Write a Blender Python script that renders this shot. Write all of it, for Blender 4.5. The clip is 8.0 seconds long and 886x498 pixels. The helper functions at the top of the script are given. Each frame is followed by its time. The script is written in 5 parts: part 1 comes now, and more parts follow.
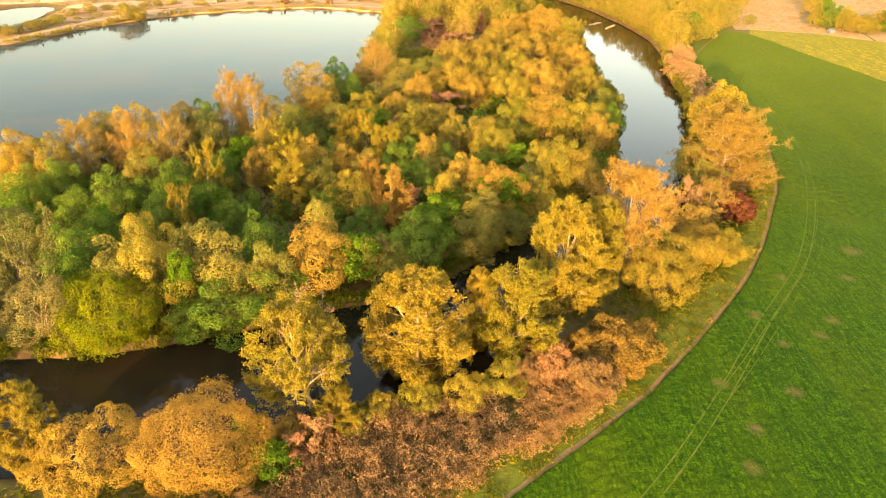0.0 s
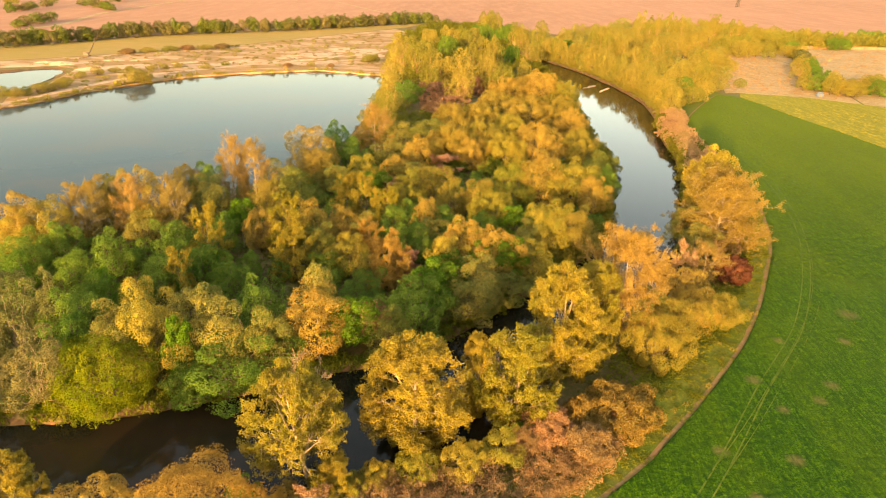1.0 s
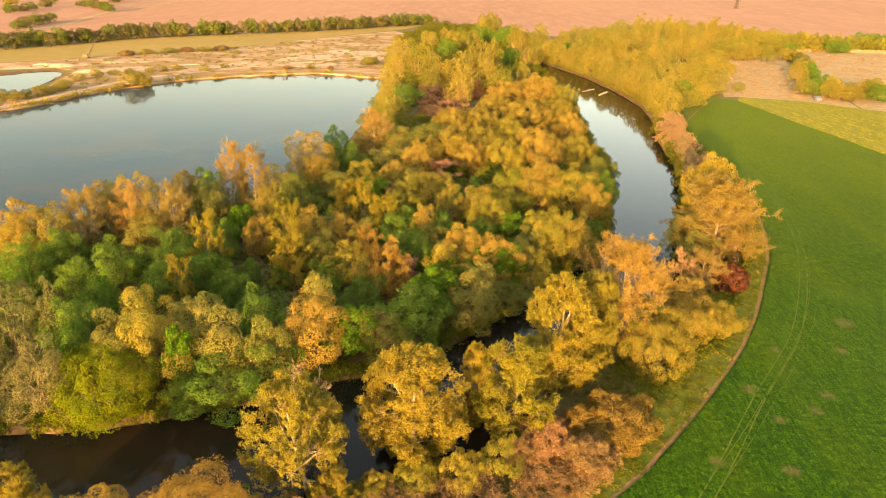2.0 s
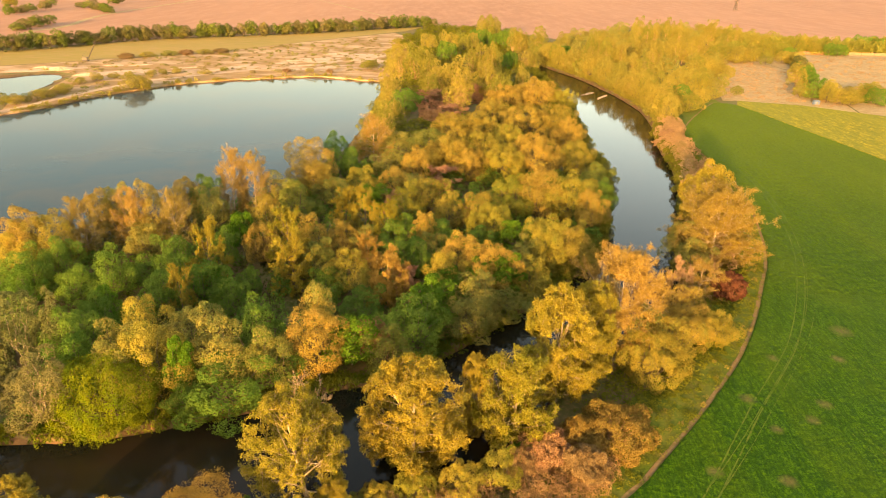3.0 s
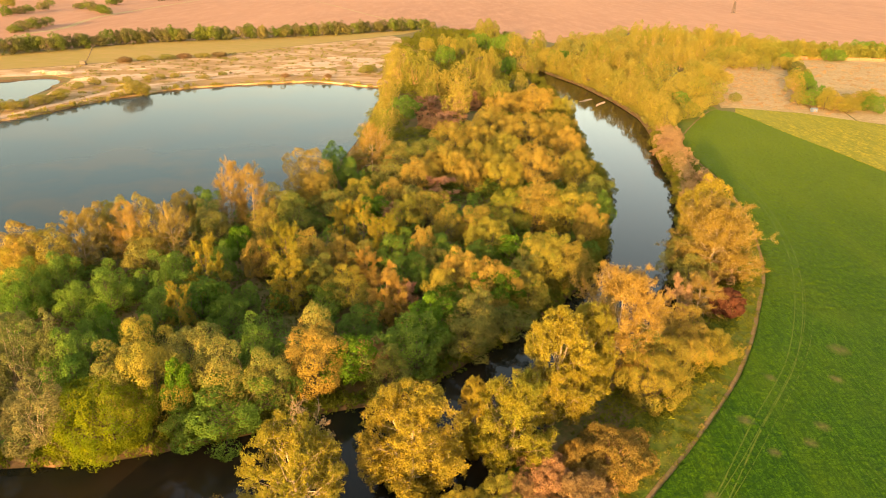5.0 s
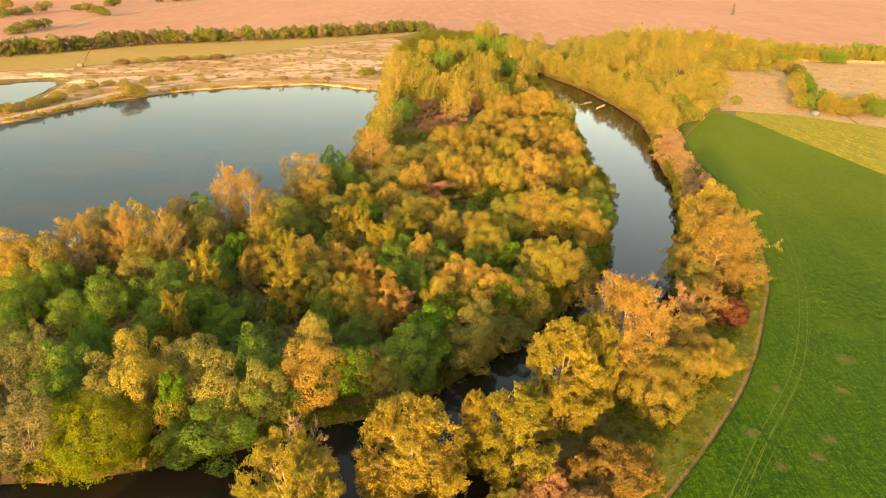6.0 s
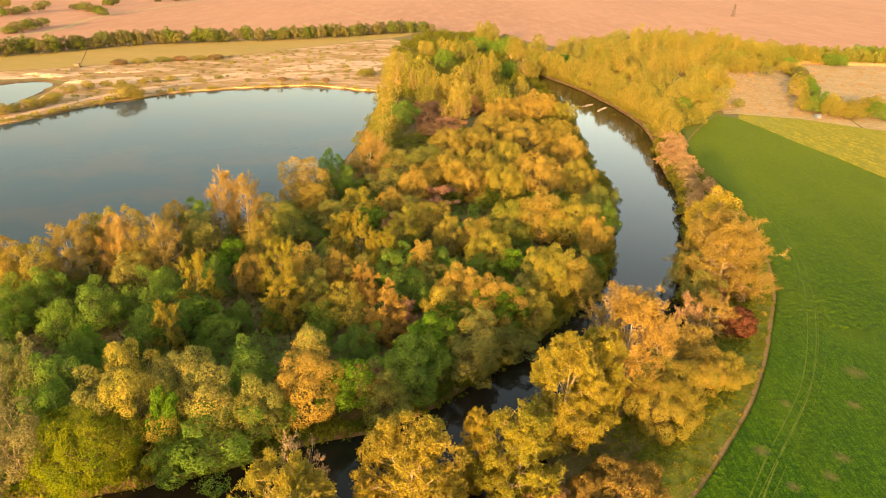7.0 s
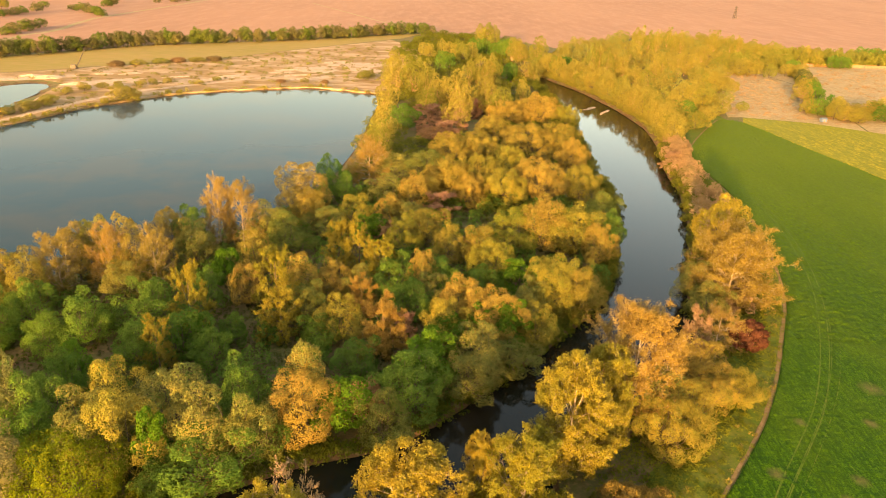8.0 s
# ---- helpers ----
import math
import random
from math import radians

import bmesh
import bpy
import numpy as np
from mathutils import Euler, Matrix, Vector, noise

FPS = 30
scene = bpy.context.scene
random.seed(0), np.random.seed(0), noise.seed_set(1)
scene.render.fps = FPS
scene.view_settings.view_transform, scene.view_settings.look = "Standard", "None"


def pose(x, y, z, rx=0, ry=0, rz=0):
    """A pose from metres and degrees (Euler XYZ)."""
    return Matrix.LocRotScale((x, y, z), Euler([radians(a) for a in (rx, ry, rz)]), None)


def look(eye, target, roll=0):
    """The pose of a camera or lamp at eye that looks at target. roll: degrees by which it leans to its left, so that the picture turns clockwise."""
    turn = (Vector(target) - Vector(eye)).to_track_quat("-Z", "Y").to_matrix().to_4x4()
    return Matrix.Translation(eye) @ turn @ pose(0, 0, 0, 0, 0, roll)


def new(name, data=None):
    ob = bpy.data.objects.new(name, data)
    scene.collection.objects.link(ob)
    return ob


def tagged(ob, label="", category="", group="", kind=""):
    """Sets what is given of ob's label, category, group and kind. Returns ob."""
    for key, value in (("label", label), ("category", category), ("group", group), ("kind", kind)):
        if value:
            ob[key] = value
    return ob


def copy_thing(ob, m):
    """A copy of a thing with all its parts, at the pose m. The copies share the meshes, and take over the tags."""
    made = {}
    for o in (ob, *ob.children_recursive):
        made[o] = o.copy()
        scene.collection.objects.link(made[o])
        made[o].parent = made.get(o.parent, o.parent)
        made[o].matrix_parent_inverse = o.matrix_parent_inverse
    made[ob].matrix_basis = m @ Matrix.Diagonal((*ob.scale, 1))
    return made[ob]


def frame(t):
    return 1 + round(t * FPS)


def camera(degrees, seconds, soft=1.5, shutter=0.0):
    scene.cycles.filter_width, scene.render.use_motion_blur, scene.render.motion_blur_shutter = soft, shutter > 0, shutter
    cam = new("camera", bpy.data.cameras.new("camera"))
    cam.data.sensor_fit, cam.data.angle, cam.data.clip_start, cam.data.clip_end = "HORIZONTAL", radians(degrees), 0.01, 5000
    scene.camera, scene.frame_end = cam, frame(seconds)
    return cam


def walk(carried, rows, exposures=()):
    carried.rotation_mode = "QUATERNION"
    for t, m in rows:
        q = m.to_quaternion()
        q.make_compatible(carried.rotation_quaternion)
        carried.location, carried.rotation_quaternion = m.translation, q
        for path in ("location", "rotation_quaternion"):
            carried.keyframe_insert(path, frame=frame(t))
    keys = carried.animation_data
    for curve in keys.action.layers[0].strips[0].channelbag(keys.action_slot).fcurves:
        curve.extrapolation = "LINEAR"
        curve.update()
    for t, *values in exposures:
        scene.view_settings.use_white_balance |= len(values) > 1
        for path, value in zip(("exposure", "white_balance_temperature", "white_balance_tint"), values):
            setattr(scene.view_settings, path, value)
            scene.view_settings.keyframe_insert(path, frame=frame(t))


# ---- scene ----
cam = camera(66.6, 8.0, soft=1.05)
PATH = [
    (0, (0.7, 0.2, 71.492), (0.671, 1.965, 70.552), 1.4),
    (0.5, (0.749, 0.241, 72.496), (0.719, 2.054, 71.652), 1.5),
    (1, (0.729, 0.084, 73.449), (0.7, 1.919, 72.657), 1.5),
    (1.5, (0.717, 0.124, 74.467), (0.69, 1.96, 73.674), 1.6),
    (3, (0.518, 0.184, 77.574), (0.495, 2.02, 76.782), 1.7),
    (3.5, (0.481, 0.261, 78.608), (0.46, 2.098, 77.815), 1.8),
    (4, (0.37, 0.501, 79.671), (0.351, 2.337, 78.879), 1.8),
    (4.5, (0.249, 1.011, 80.687), (0.231, 2.847, 79.893), 1.9),
    (6, (-0.163, 4.794, 81.921), (-0.176, 6.631, 81.131), 2.0),
    (6.5, (-0.396, 6.829, 82.029), (-0.408, 8.667, 81.239), 2.1),
    (7, (-0.689, 9.181, 82.193), (-0.699, 11.019, 81.403), 2.2),
    (7.5, (-0.905, 11.981, 82.17), (-0.914, 13.819, 81.381), 2.3),
    (8, (-0.961, 14.981, 82.034), (-0.971, 16.82, 81.247), 2.3),
]
walk(cam, [(t, look(eye, target, roll)) for t, eye, target, roll in PATH], [(0.0, 3.12, 10900, 17), (1.2, 2.86, 10900, 17), (8.0, 2.79, 10900, 17)])


# ---- sun, sky ----
SUN_AZIMUTH, SUN_HEIGHT = 199.0, 8.6
world = bpy.data.worlds.new("evening_sky")
scene.world = world
world.use_nodes = True
wn = world.node_tree
sky = wn.nodes.new("ShaderNodeTexSky")
sky.sky_type, sky.sun_disc = "NISHITA", False
sky.sun_elevation, sky.sun_rotation = radians(SUN_HEIGHT), radians(SUN_AZIMUTH)
sky.air_density, sky.dust_density, sky.ozone_density = 1.0, 1.9, 1.2
wn.nodes["Background"].inputs[1].default_value = 0.138
wn.links.new(sky.outputs[0], wn.nodes["Background"].inputs[0])
sun = new("sun", bpy.data.lights.new("sun", "SUN"))
sun.data.energy, sun.data.angle, sun.data.color = 2.2, radians(0.6), (1.0, 0.72, 0.42)
away = Vector((math.sin(radians(SUN_AZIMUTH)), math.cos(radians(SUN_AZIMUTH)), math.tan(radians(SUN_HEIGHT))))
sun.matrix_world = look(away * 300, (0, 0, 0))

# ---- materials ----


class Nodes:
    """A short way to write a node material."""

    def __init__(self, name):
        self.mat = bpy.data.materials.new(name)
        self.mat.use_nodes = True
        self.tree = self.mat.node_tree
        self.tree.nodes.clear()
        self.out = self.add("OutputMaterial")

    def add(self, kind, **values):
        n = self.tree.nodes.new("ShaderNode" + kind)
        for key, value in values.items():
            n.inputs[key.replace("_", " ")].default_value = value
        return n

    def link(self, a, b):
        self.tree.links.new(a, b)

    def noise(self, scale, detail=4.0, rough=0.6, stretch=None, coords="Object"):
        c = self.add("TexCoord")
        n = self.add("TexNoise", Scale=scale, Detail=detail, Roughness=rough)
        if stretch:
            m = self.add("Mapping")
            m.inputs["Rotation"].default_value = (0, 0, stretch[3])
            m.inputs["Scale"].default_value = stretch[:3]
            self.link(c.outputs[coords], m.inputs["Vector"])
            self.link(m.outputs[0], n.inputs["Vector"])
        else:
            self.link(c.outputs[coords], n.inputs["Vector"])
        return n.outputs["Fac"]

    def ramp(self, fac, *stops):
        r = self.add("ValToRGB")
        e = r.color_ramp.elements
        while len(e) < len(stops):
            e.new(0.5)
        for el, (at, c) in zip(e, stops):
            el.position, el.color = at, (*c, 1)
        self.link(fac, r.inputs[0])
        return r.outputs[0]

    def mix(self, fac, a, b, blend="MIX"):
        m = self.tree.nodes.new("ShaderNodeMix")
        m.data_type, m.blend_type = "RGBA", blend
        for value, at in ((fac, 0), (a, 6), (b, 7)):
            if isinstance(value, (int, float)):
                m.inputs[at].default_value = value
            elif isinstance(value, tuple):
                m.inputs[at].default_value = (*value, 1)
            else:
                self.link(value, m.inputs[at])
        return m.outputs[2]

    def bump(self, height, strength, distance):
        b = self.add("Bump", Strength=strength, Distance=distance)
        self.link(height, b.inputs["Height"])
        return b.outputs[0]

    def principled(self, colour, rough=0.8, normal=None, **values):
        p = self.add("BsdfPrincipled", Roughness=rough, **{"Specular_IOR_Level": 0.08, **values})
        if isinstance(colour, tuple):
            p.inputs["Base Color"].default_value = (*colour, 1)
        else:
            self.link(colour, p.inputs["Base Color"])
        if normal is not None:
            self.link(normal, p.inputs["Normal"])
        self.link(p.outputs[0], self.out.inputs[0])
        return self.mat


def leaf_material(name, young, old, through_light=0.45, vary=0.19):
    """Leaves: two tones leaf by leaf and branch by branch, and a tone of its own for each tree."""
    k = Nodes(name)
    island = k.add("NewGeometry").outputs["Random Per Island"]
    tree = k.add("ObjectInfo").outputs["Random"]
    patch = k.noise(0.35, 2.0, 0.5)
    mean = k.add("Math")
    mean.operation = "MULTIPLY_ADD"
    k.link(island, mean.inputs[0])
    mean.inputs[1].default_value = 0.20
    k.link(patch, mean.inputs[2])
    c = k.ramp(mean.outputs[0], (0.32, old), (0.74, young))
    tone = k.ramp(tree, (0.0, (1 - vary * 1.1, 1 - vary * 0.4, 1 - vary)), (0.5, (1, 1, 1)), (1.0, (1 + vary, 1 + vary * 0.7, 1 + vary * 0.6)))
    c = k.mix(1.0, c, tone, "MULTIPLY")
    d = k.add("BsdfDiffuse")
    t = k.add("BsdfTranslucent")
    k.link(c, d.inputs[0])
    k.link(c, t.inputs[0])
    m = k.add("MixShader", Fac=through_light)
    k.link(d.outputs[0], m.inputs[1])
    k.link(t.outputs[0], m.inputs[2])
    k.link(m.outputs[0], k.out.inputs[0])
    return k.mat


def bark_material(name, light, dark):
    k = Nodes(name)
    n = k.noise(3.0, 5.0, 0.7, (1, 1, 0.25, 0))
    c = k.ramp(n, (0.3, dark), (0.65, light))
    return k.principled(c, 0.9, k.bump(n, 0.6, 0.05))


def soil_material(name, a, b, c, big, small, relief=0.08, rough=0.95, stretch=None, crisp=(0.35, 0.65)):
    """Ground of three tones: broad patches, clods and fine grain."""
    k = Nodes(name)
    broad, fine = k.noise(big, 5.0, 0.65, stretch), k.noise(small, 6.0, 0.7, stretch)
    col = k.mix(k.ramp(broad, (crisp[0], (0, 0, 0)), (crisp[1], (1, 1, 1))), a, b)
    col = k.mix(k.ramp(fine, (0.45, (0, 0, 0)), (0.72, (1, 1, 1))), col, c)
    return k.principled(col, rough, k.bump(fine, 0.7, relief))


def crop_material(name, dark, light, yellow, angle, grazing_tint=None, rows_at=(1.9, 0.4), bare=(), soil=(0.16, 0.11, 0.05), cover=0.35):
    """A young crop: drilled rows, thin and thick stands, broad yellower patches, and thin places where the soil shows.
    bare: x, y and size of the thin places."""
    k = Nodes(name)
    rows = k.noise(1.0, 3.0, 0.6, (rows_at[0], rows_at[1], 1, angle))
    tufts = k.noise(rows_at[0] * 1.5, 5.0, 0.75)
    broad = k.noise(0.018, 4.0, 0.55)
    swath = k.noise(0.06, 3.0, 0.5, (1.0, 0.12, 1, angle))
    col = k.mix(k.ramp(tufts, (0.40, (0, 0, 0)), (0.60, (1, 1, 1))), dark, light)
    col = k.mix(k.ramp(rows, (0.42, (0.7, 0.7, 0.7)), (0.58, (0, 0, 0))), col, dark)
    col = k.mix(k.ramp(broad, (0.45, (0, 0, 0)), (0.70, (cover, cover, cover))), col, yellow)
    col = k.mix(k.ramp(swath, (0.50, (0, 0, 0)), (0.70, (cover, cover, cover))), col, yellow)
    at = k.add("TexCoord").outputs["Object"]
    # painted yellowing along y, standing for front-lit wheat seen at a grazing angle
    if grazing_tint:
        place = k.add("SeparateXYZ")
        k.link(at, place.inputs[0])
        far = k.add("MapRange")
        far.inputs["From Min"].default_value, far.inputs["From Max"].default_value, far.inputs["To Max"].default_value = grazing_tint[0], grazing_tint[1], 0.75
        k.link(place.outputs[1], far.inputs["Value"])
        col = k.mix(far.outputs[0], col, yellow)
    if bare:
        ragged = k.noise(0.55, 6.0, 0.8)
        total = None
        for x, y, wide in bare:
            far = k.tree.nodes.new("ShaderNodeVectorMath")
            far.operation = "DISTANCE"
            k.link(at, far.inputs[0])
            far.inputs[1].default_value = (x, y, 0.3)
            near = k.add("MapRange")
            near.inputs["From Min"].default_value, near.inputs["From Max"].default_value = wide, 0.0
            k.link(far.outputs["Value"], near.inputs["Value"])
            if total is None:
                total = near.outputs[0]
            else:
                both = k.add("Math")
                both.operation = "ADD"
                k.link(total, both.inputs[0])
                k.link(near.outputs[0], both.inputs[1])
                total = both.outputs[0]
        thin = k.add("Math")
        thin.operation = "MULTIPLY"
        k.link(total, thin.inputs[0])
        k.link(ragged, thin.inputs[1])
        col = k.mix(k.ramp(thin.outputs[0], (0.14, (0, 0, 0)), (0.46, (0.50, 0.50, 0.50))), col, soil)
    relief = k.mix(0.55, rows, tufts)
    return k.principled(col, 0.85, k.bump(relief, 0.8, 0.35))


def water_material(name, colour, patch, rough, ripple, ior):
    k = Nodes(name)
    n, broad = k.noise(1.2, 3.0, 0.6), k.noise(0.03, 3.0, 0.6)
    col = k.mix(k.ramp(broad, (0.42, (0, 0, 0)), (0.62, (1, 1, 1))), colour, patch)
    return k.principled(col, rough, k.bump(n, ripple, 0.02), IOR=ior, Specular_IOR_Level=0.5)


GROUND = soil_material("wood_floor", (0.16, 0.105, 0.052), (0.085, 0.110, 0.028), (0.21, 0.14, 0.07), 0.08, 0.9, 0.3)
BANK = soil_material("bank_earth", (0.14, 0.078, 0.038), (0.10, 0.065, 0.03), (0.18, 0.10, 0.05), 0.2, 1.5, 0.2)
THIN_PLACES = ((70.7, 126.1, 2.2), (92, 139, 4.2), (85, 126.5, 2.6), (73.7, 109.8, 2.6), (69, 104.7, 2.4), (59.3, 110.7, 2.8), (57.2, 88, 2.6), (61, 101.5, 2.2), (45.7, 89.6, 2.4), (47.5, 79, 2.4), (44, 71, 2.4), (50, 116, 1.6))
WHEAT = crop_material("winter_wheat", (0.008, 0.040, 0.002), (0.048, 0.122, 0.005), (0.100, 0.138, 0.008), -0.55, (130, 330), bare=THIN_PLACES, cover=0.22)
RAPE = crop_material("yellow_crop", (0.13, 0.135, 0.012), (0.36, 0.265, 0.020), (0.20, 0.185, 0.02), 1.2, rows_at=(0.45, 0.12), cover=0.6)
PLOUGH = soil_material("ploughed_soil", (0.35, 0.180, 0.112), (0.29, 0.145, 0.092), (0.39, 0.205, 0.13), 0.004, 0.06, 0.25, stretch=(1.0, 0.25, 1.0, 1.2))
MEADOW = soil_material("meadow_grass", (0.29, 0.195, 0.060), (0.23, 0.18, 0.050), (0.32, 0.20, 0.085), 0.012, 0.2, 0.2, stretch=(0.35, 1.0, 1.0, 0.5))
STRAW = soil_material("dry_grass", (0.34, 0.235, 0.12), (0.26, 0.18, 0.08), (0.42, 0.30, 0.17), 0.05, 0.3, 0.6)
SAND = soil_material("sandy_ground", (0.30, 0.180, 0.085), (0.44, 0.29, 0.18), (0.23, 0.145, 0.06), 0.05, 0.22, 1.2, stretch=(0.4, 1.0, 1.0, 0.6), crisp=(0.47, 0.56))
PALE_SAND = soil_material("pale_sand", (0.46, 0.31, 0.21), (0.36, 0.23, 0.14), (0.56, 0.41, 0.30), 0.08, 0.5, 0.3)
DIRT = soil_material("trodden_earth", (0.21, 0.125, 0.060), (0.14, 0.105, 0.035), (0.26, 0.165, 0.09), 0.3, 1.6, 0.1)
TRACK = soil_material("wheel_worn_crop", (0.080, 0.128, 0.018), (0.040, 0.090, 0.008), (0.12, 0.125, 0.03), 0.25, 1.2, 0.08)
MARGIN = soil_material("margin_grass", (0.085, 0.125, 0.016), (0.15, 0.135, 0.03), (0.05, 0.10, 0.012), 0.15, 1.2, 0.3)
RIVER = water_material("river_water", (0.009, 0.0095, 0.006), (0.019, 0.0125, 0.007), 0.06, 0.14, 1.225)
LAKE = water_material("lake_water", (0.016, 0.040, 0.052), (0.034, 0.044, 0.045), 0.08, 0.10, 1.105)

BARK = bark_material("willow_bark", (0.16, 0.12, 0.08), (0.06, 0.045, 0.03))
PALE_BARK = bark_material("pale_bark", (0.42, 0.33, 0.23), (0.22, 0.15, 0.09))
TWIG_BARK = bark_material("twig_bark", (0.42, 0.26, 0.13), (0.26, 0.15, 0.07))

# ---- helpers of the plan ----


def mesh_of(name, verts, faces):
    """A mesh from arrays: verts (n, 3), faces (m, 3) or (m, 4)."""
    verts, faces = np.asarray(verts, np.float32), np.asarray(faces, np.int32)
    me = bpy.data.meshes.new(name)
    k = faces.shape[1]
    me.vertices.add(len(verts))
    me.vertices.foreach_set("co", verts.ravel())
    me.loops.add(faces.size)
    me.loops.foreach_set("vertex_index", faces.ravel())
    me.polygons.add(len(faces))
    me.polygons.foreach_set("loop_start", np.arange(0, faces.size, k, dtype=np.int32))
    me.update(calc_edges=True)
    return me


def put(name, me, material, parent=None, label=""):
    """Links a mesh as one object, a part where a parent is given."""
    if material is not None:
        me.materials.append(material)
    ob = new(name, me)
    ob.parent = parent
    return tagged(ob, label=label)


def part(name, bm, material, parent, label=""):
    me = bpy.data.meshes.new(name)
    bm.to_mesh(me)
    bm.free()
    return put(name, me, material, parent, label)


def smooth_line(points, step=3.0):
    """A line through points, rounded (Catmull-Rom), with a point about every step metres."""
    p = np.array(points, float)
    p = np.vstack([2 * p[0] - p[1], p, 2 * p[-1] - p[-2]])
    out = []
    for a, b, c, d in zip(p, p[1:], p[2:], p[3:]):
        n = max(1, int(np.linalg.norm(c - b) / step))
        for t in np.arange(n) / n:
            out.append(0.5 * (2 * b + (c - a) * t + (2 * a - 5 * b + 4 * c - d) * t * t + (3 * b - a - 3 * c + d) * t ** 3))
    out.append(p[-2])
    return np.array(out)


def inside(poly, x, y):
    """Whether the points x, y lie in a polygon."""
    hit = np.zeros(np.shape(x), bool)
    for (x0, y0), (x1, y1) in zip(poly, np.roll(poly, -1, axis=0)):
        if y0 != y1:
            hit ^= ((y0 > y) != (y1 > y)) & (x < (x1 - x0) * (y - y0) / (y1 - y0) + x0)
    return hit


def off_line(poly, x, y):
    """How far the points x, y lie from a closed polygon's outline."""
    best = np.full(np.shape(x), 1e9)
    for a, b in zip(poly, np.roll(poly, -1, axis=0)):
        d = b - a
        t = np.clip(((x - a[0]) * d[0] + (y - a[1]) * d[1]) / max(d @ d, 1e-9), 0, 1)
        best = np.minimum(best, (x - a[0] - t * d[0]) ** 2 + (y - a[1] - t * d[1]) ** 2)
    return np.sqrt(best)


def sheet(name, outline, z, material, label, category, thick=0.0):
    """A flat piece of ground inside an outline, with an edge of its own height."""
    bm = bmesh.new()
    face = bm.faces.new([bm.verts.new((x, y, z)) for x, y in outline])
    face.normal_update()
    if face.normal.z < 0:
        face.normal_flip()
    if thick:
        rim = list(face.verts)
        low = [bm.verts.new((v.co.x, v.co.y, z - thick)) for v in rim]
        for i in range(len(rim)):
            j = (i + 1) % len(rim)
            bm.faces.new((rim[i], low[i], low[j], rim[j]))
    bmesh.ops.triangulate(bm, faces=[f for f in bm.faces if len(f.verts) > 4])
    return tagged(part(name, bm, material, None), label, category, kind="structure")


def ribbon(name, line, width, z, material, label, category, ragged=0.0, seed=0):
    """A strip of ground along a line."""
    rng = np.random.default_rng(seed)
    d = np.gradient(line, axis=0)
    d /= np.linalg.norm(d, axis=1)[:, None]
    n = np.stack([-d[:, 1], d[:, 0]], 1)
    w = width / 2 * (1 + ragged * rng.uniform(-1, 1, (2, len(line))))
    left, right = line + n * w[0][:, None], line - n * w[1][:, None]
    v = np.zeros((2 * len(line), 3))
    v[0::2, :2], v[1::2, :2], v[:, 2] = left, right, z
    i = np.arange(len(line) - 1) * 2
    return tagged(put(name, mesh_of(name, v, np.stack([i, i + 1, i + 3, i + 2], 1)), material), label, category, kind="structure")


# ---- the lie of the land ----
WATER_Z = -0.9
LEFT_BANK = smooth_line([(-295.9, 73), (-138.1, 84.8), (-75, 90.8), (-57.2, 93.7), (-44.4, 98.6), (-34.5, 102.6), (-24.7, 108.5), (-9.9, 114.4), (1, 124.3), (7.9, 132.2), (14.8, 140.1), (25.7, 153.9), (36.5, 168.7),
    (45.4, 185.4), (51.3, 208.1), (59.2, 237.7), (64.1, 266.3), (62.2, 292), (64.1, 334.4), (67.1, 387.7), (67.1, 439.9), (65.1, 482.4), (63.1, 506), (57.2, 537.6), (45.4, 582)])
RIGHT_BANK = smooth_line([(-295.9, 39.5), (-138.1, 57.2), (-61.1, 65.1), (-44.4, 68.1), (-28.6, 73), (-19.7, 79.9), (-8.9, 83.8), (1, 84.8), (8.9, 86.8), (12.8, 93.7), (16.8, 101), (20.7, 109.5), (25.6, 117.5), (32.5, 127.3),
    (46.4, 142), (58.2, 154.9), (63.1, 169.7), (67.1, 186.4), (75, 211.1), (84.2, 240.7), (91.5, 275), (93.7, 297), (96.5, 317), (103, 350), (106.5, 385), (106, 405), (102.5, 440), (97, 468), (91, 497), (84, 520), (75, 545), (61.2, 591.8)])
RIVER_LINE = np.vstack([LEFT_BANK, RIGHT_BANK[::-1]])
LAKE_LINE = np.array(smooth_line([(-325.5, 226.9), (-258.4, 281.1), (-226.9, 330.4), (-218, 345.2), (-212.1, 361), (-203.2, 386.7), (-189.4, 408.4), (-174.6, 431.1), (-150.9, 448.8), (-125.3, 462.6), (-96.7, 473.5), (-64.1, 465.6), (-48.3, 459.7),
    (-46.4, 439), (-46.4, 385.7), (-45.4, 330.4), (-51.3, 266.3), (-71, 213.1), (-103.6, 182.5), (-126.3, 168.7), (-177.5, 159.8), (-295.9, 162.8)], 5.0))
POND_LINE = np.array(smooth_line([(-414.3, 394.6), (-335.4, 426.1), (-292, 434), (-274.2, 453.7), (-258.4, 445.9), (-250.5, 414.3), (-248.6, 396.5), (-242.6, 384.7), (-258.4, 370.9), (-325.5, 335.4)], 5.0))


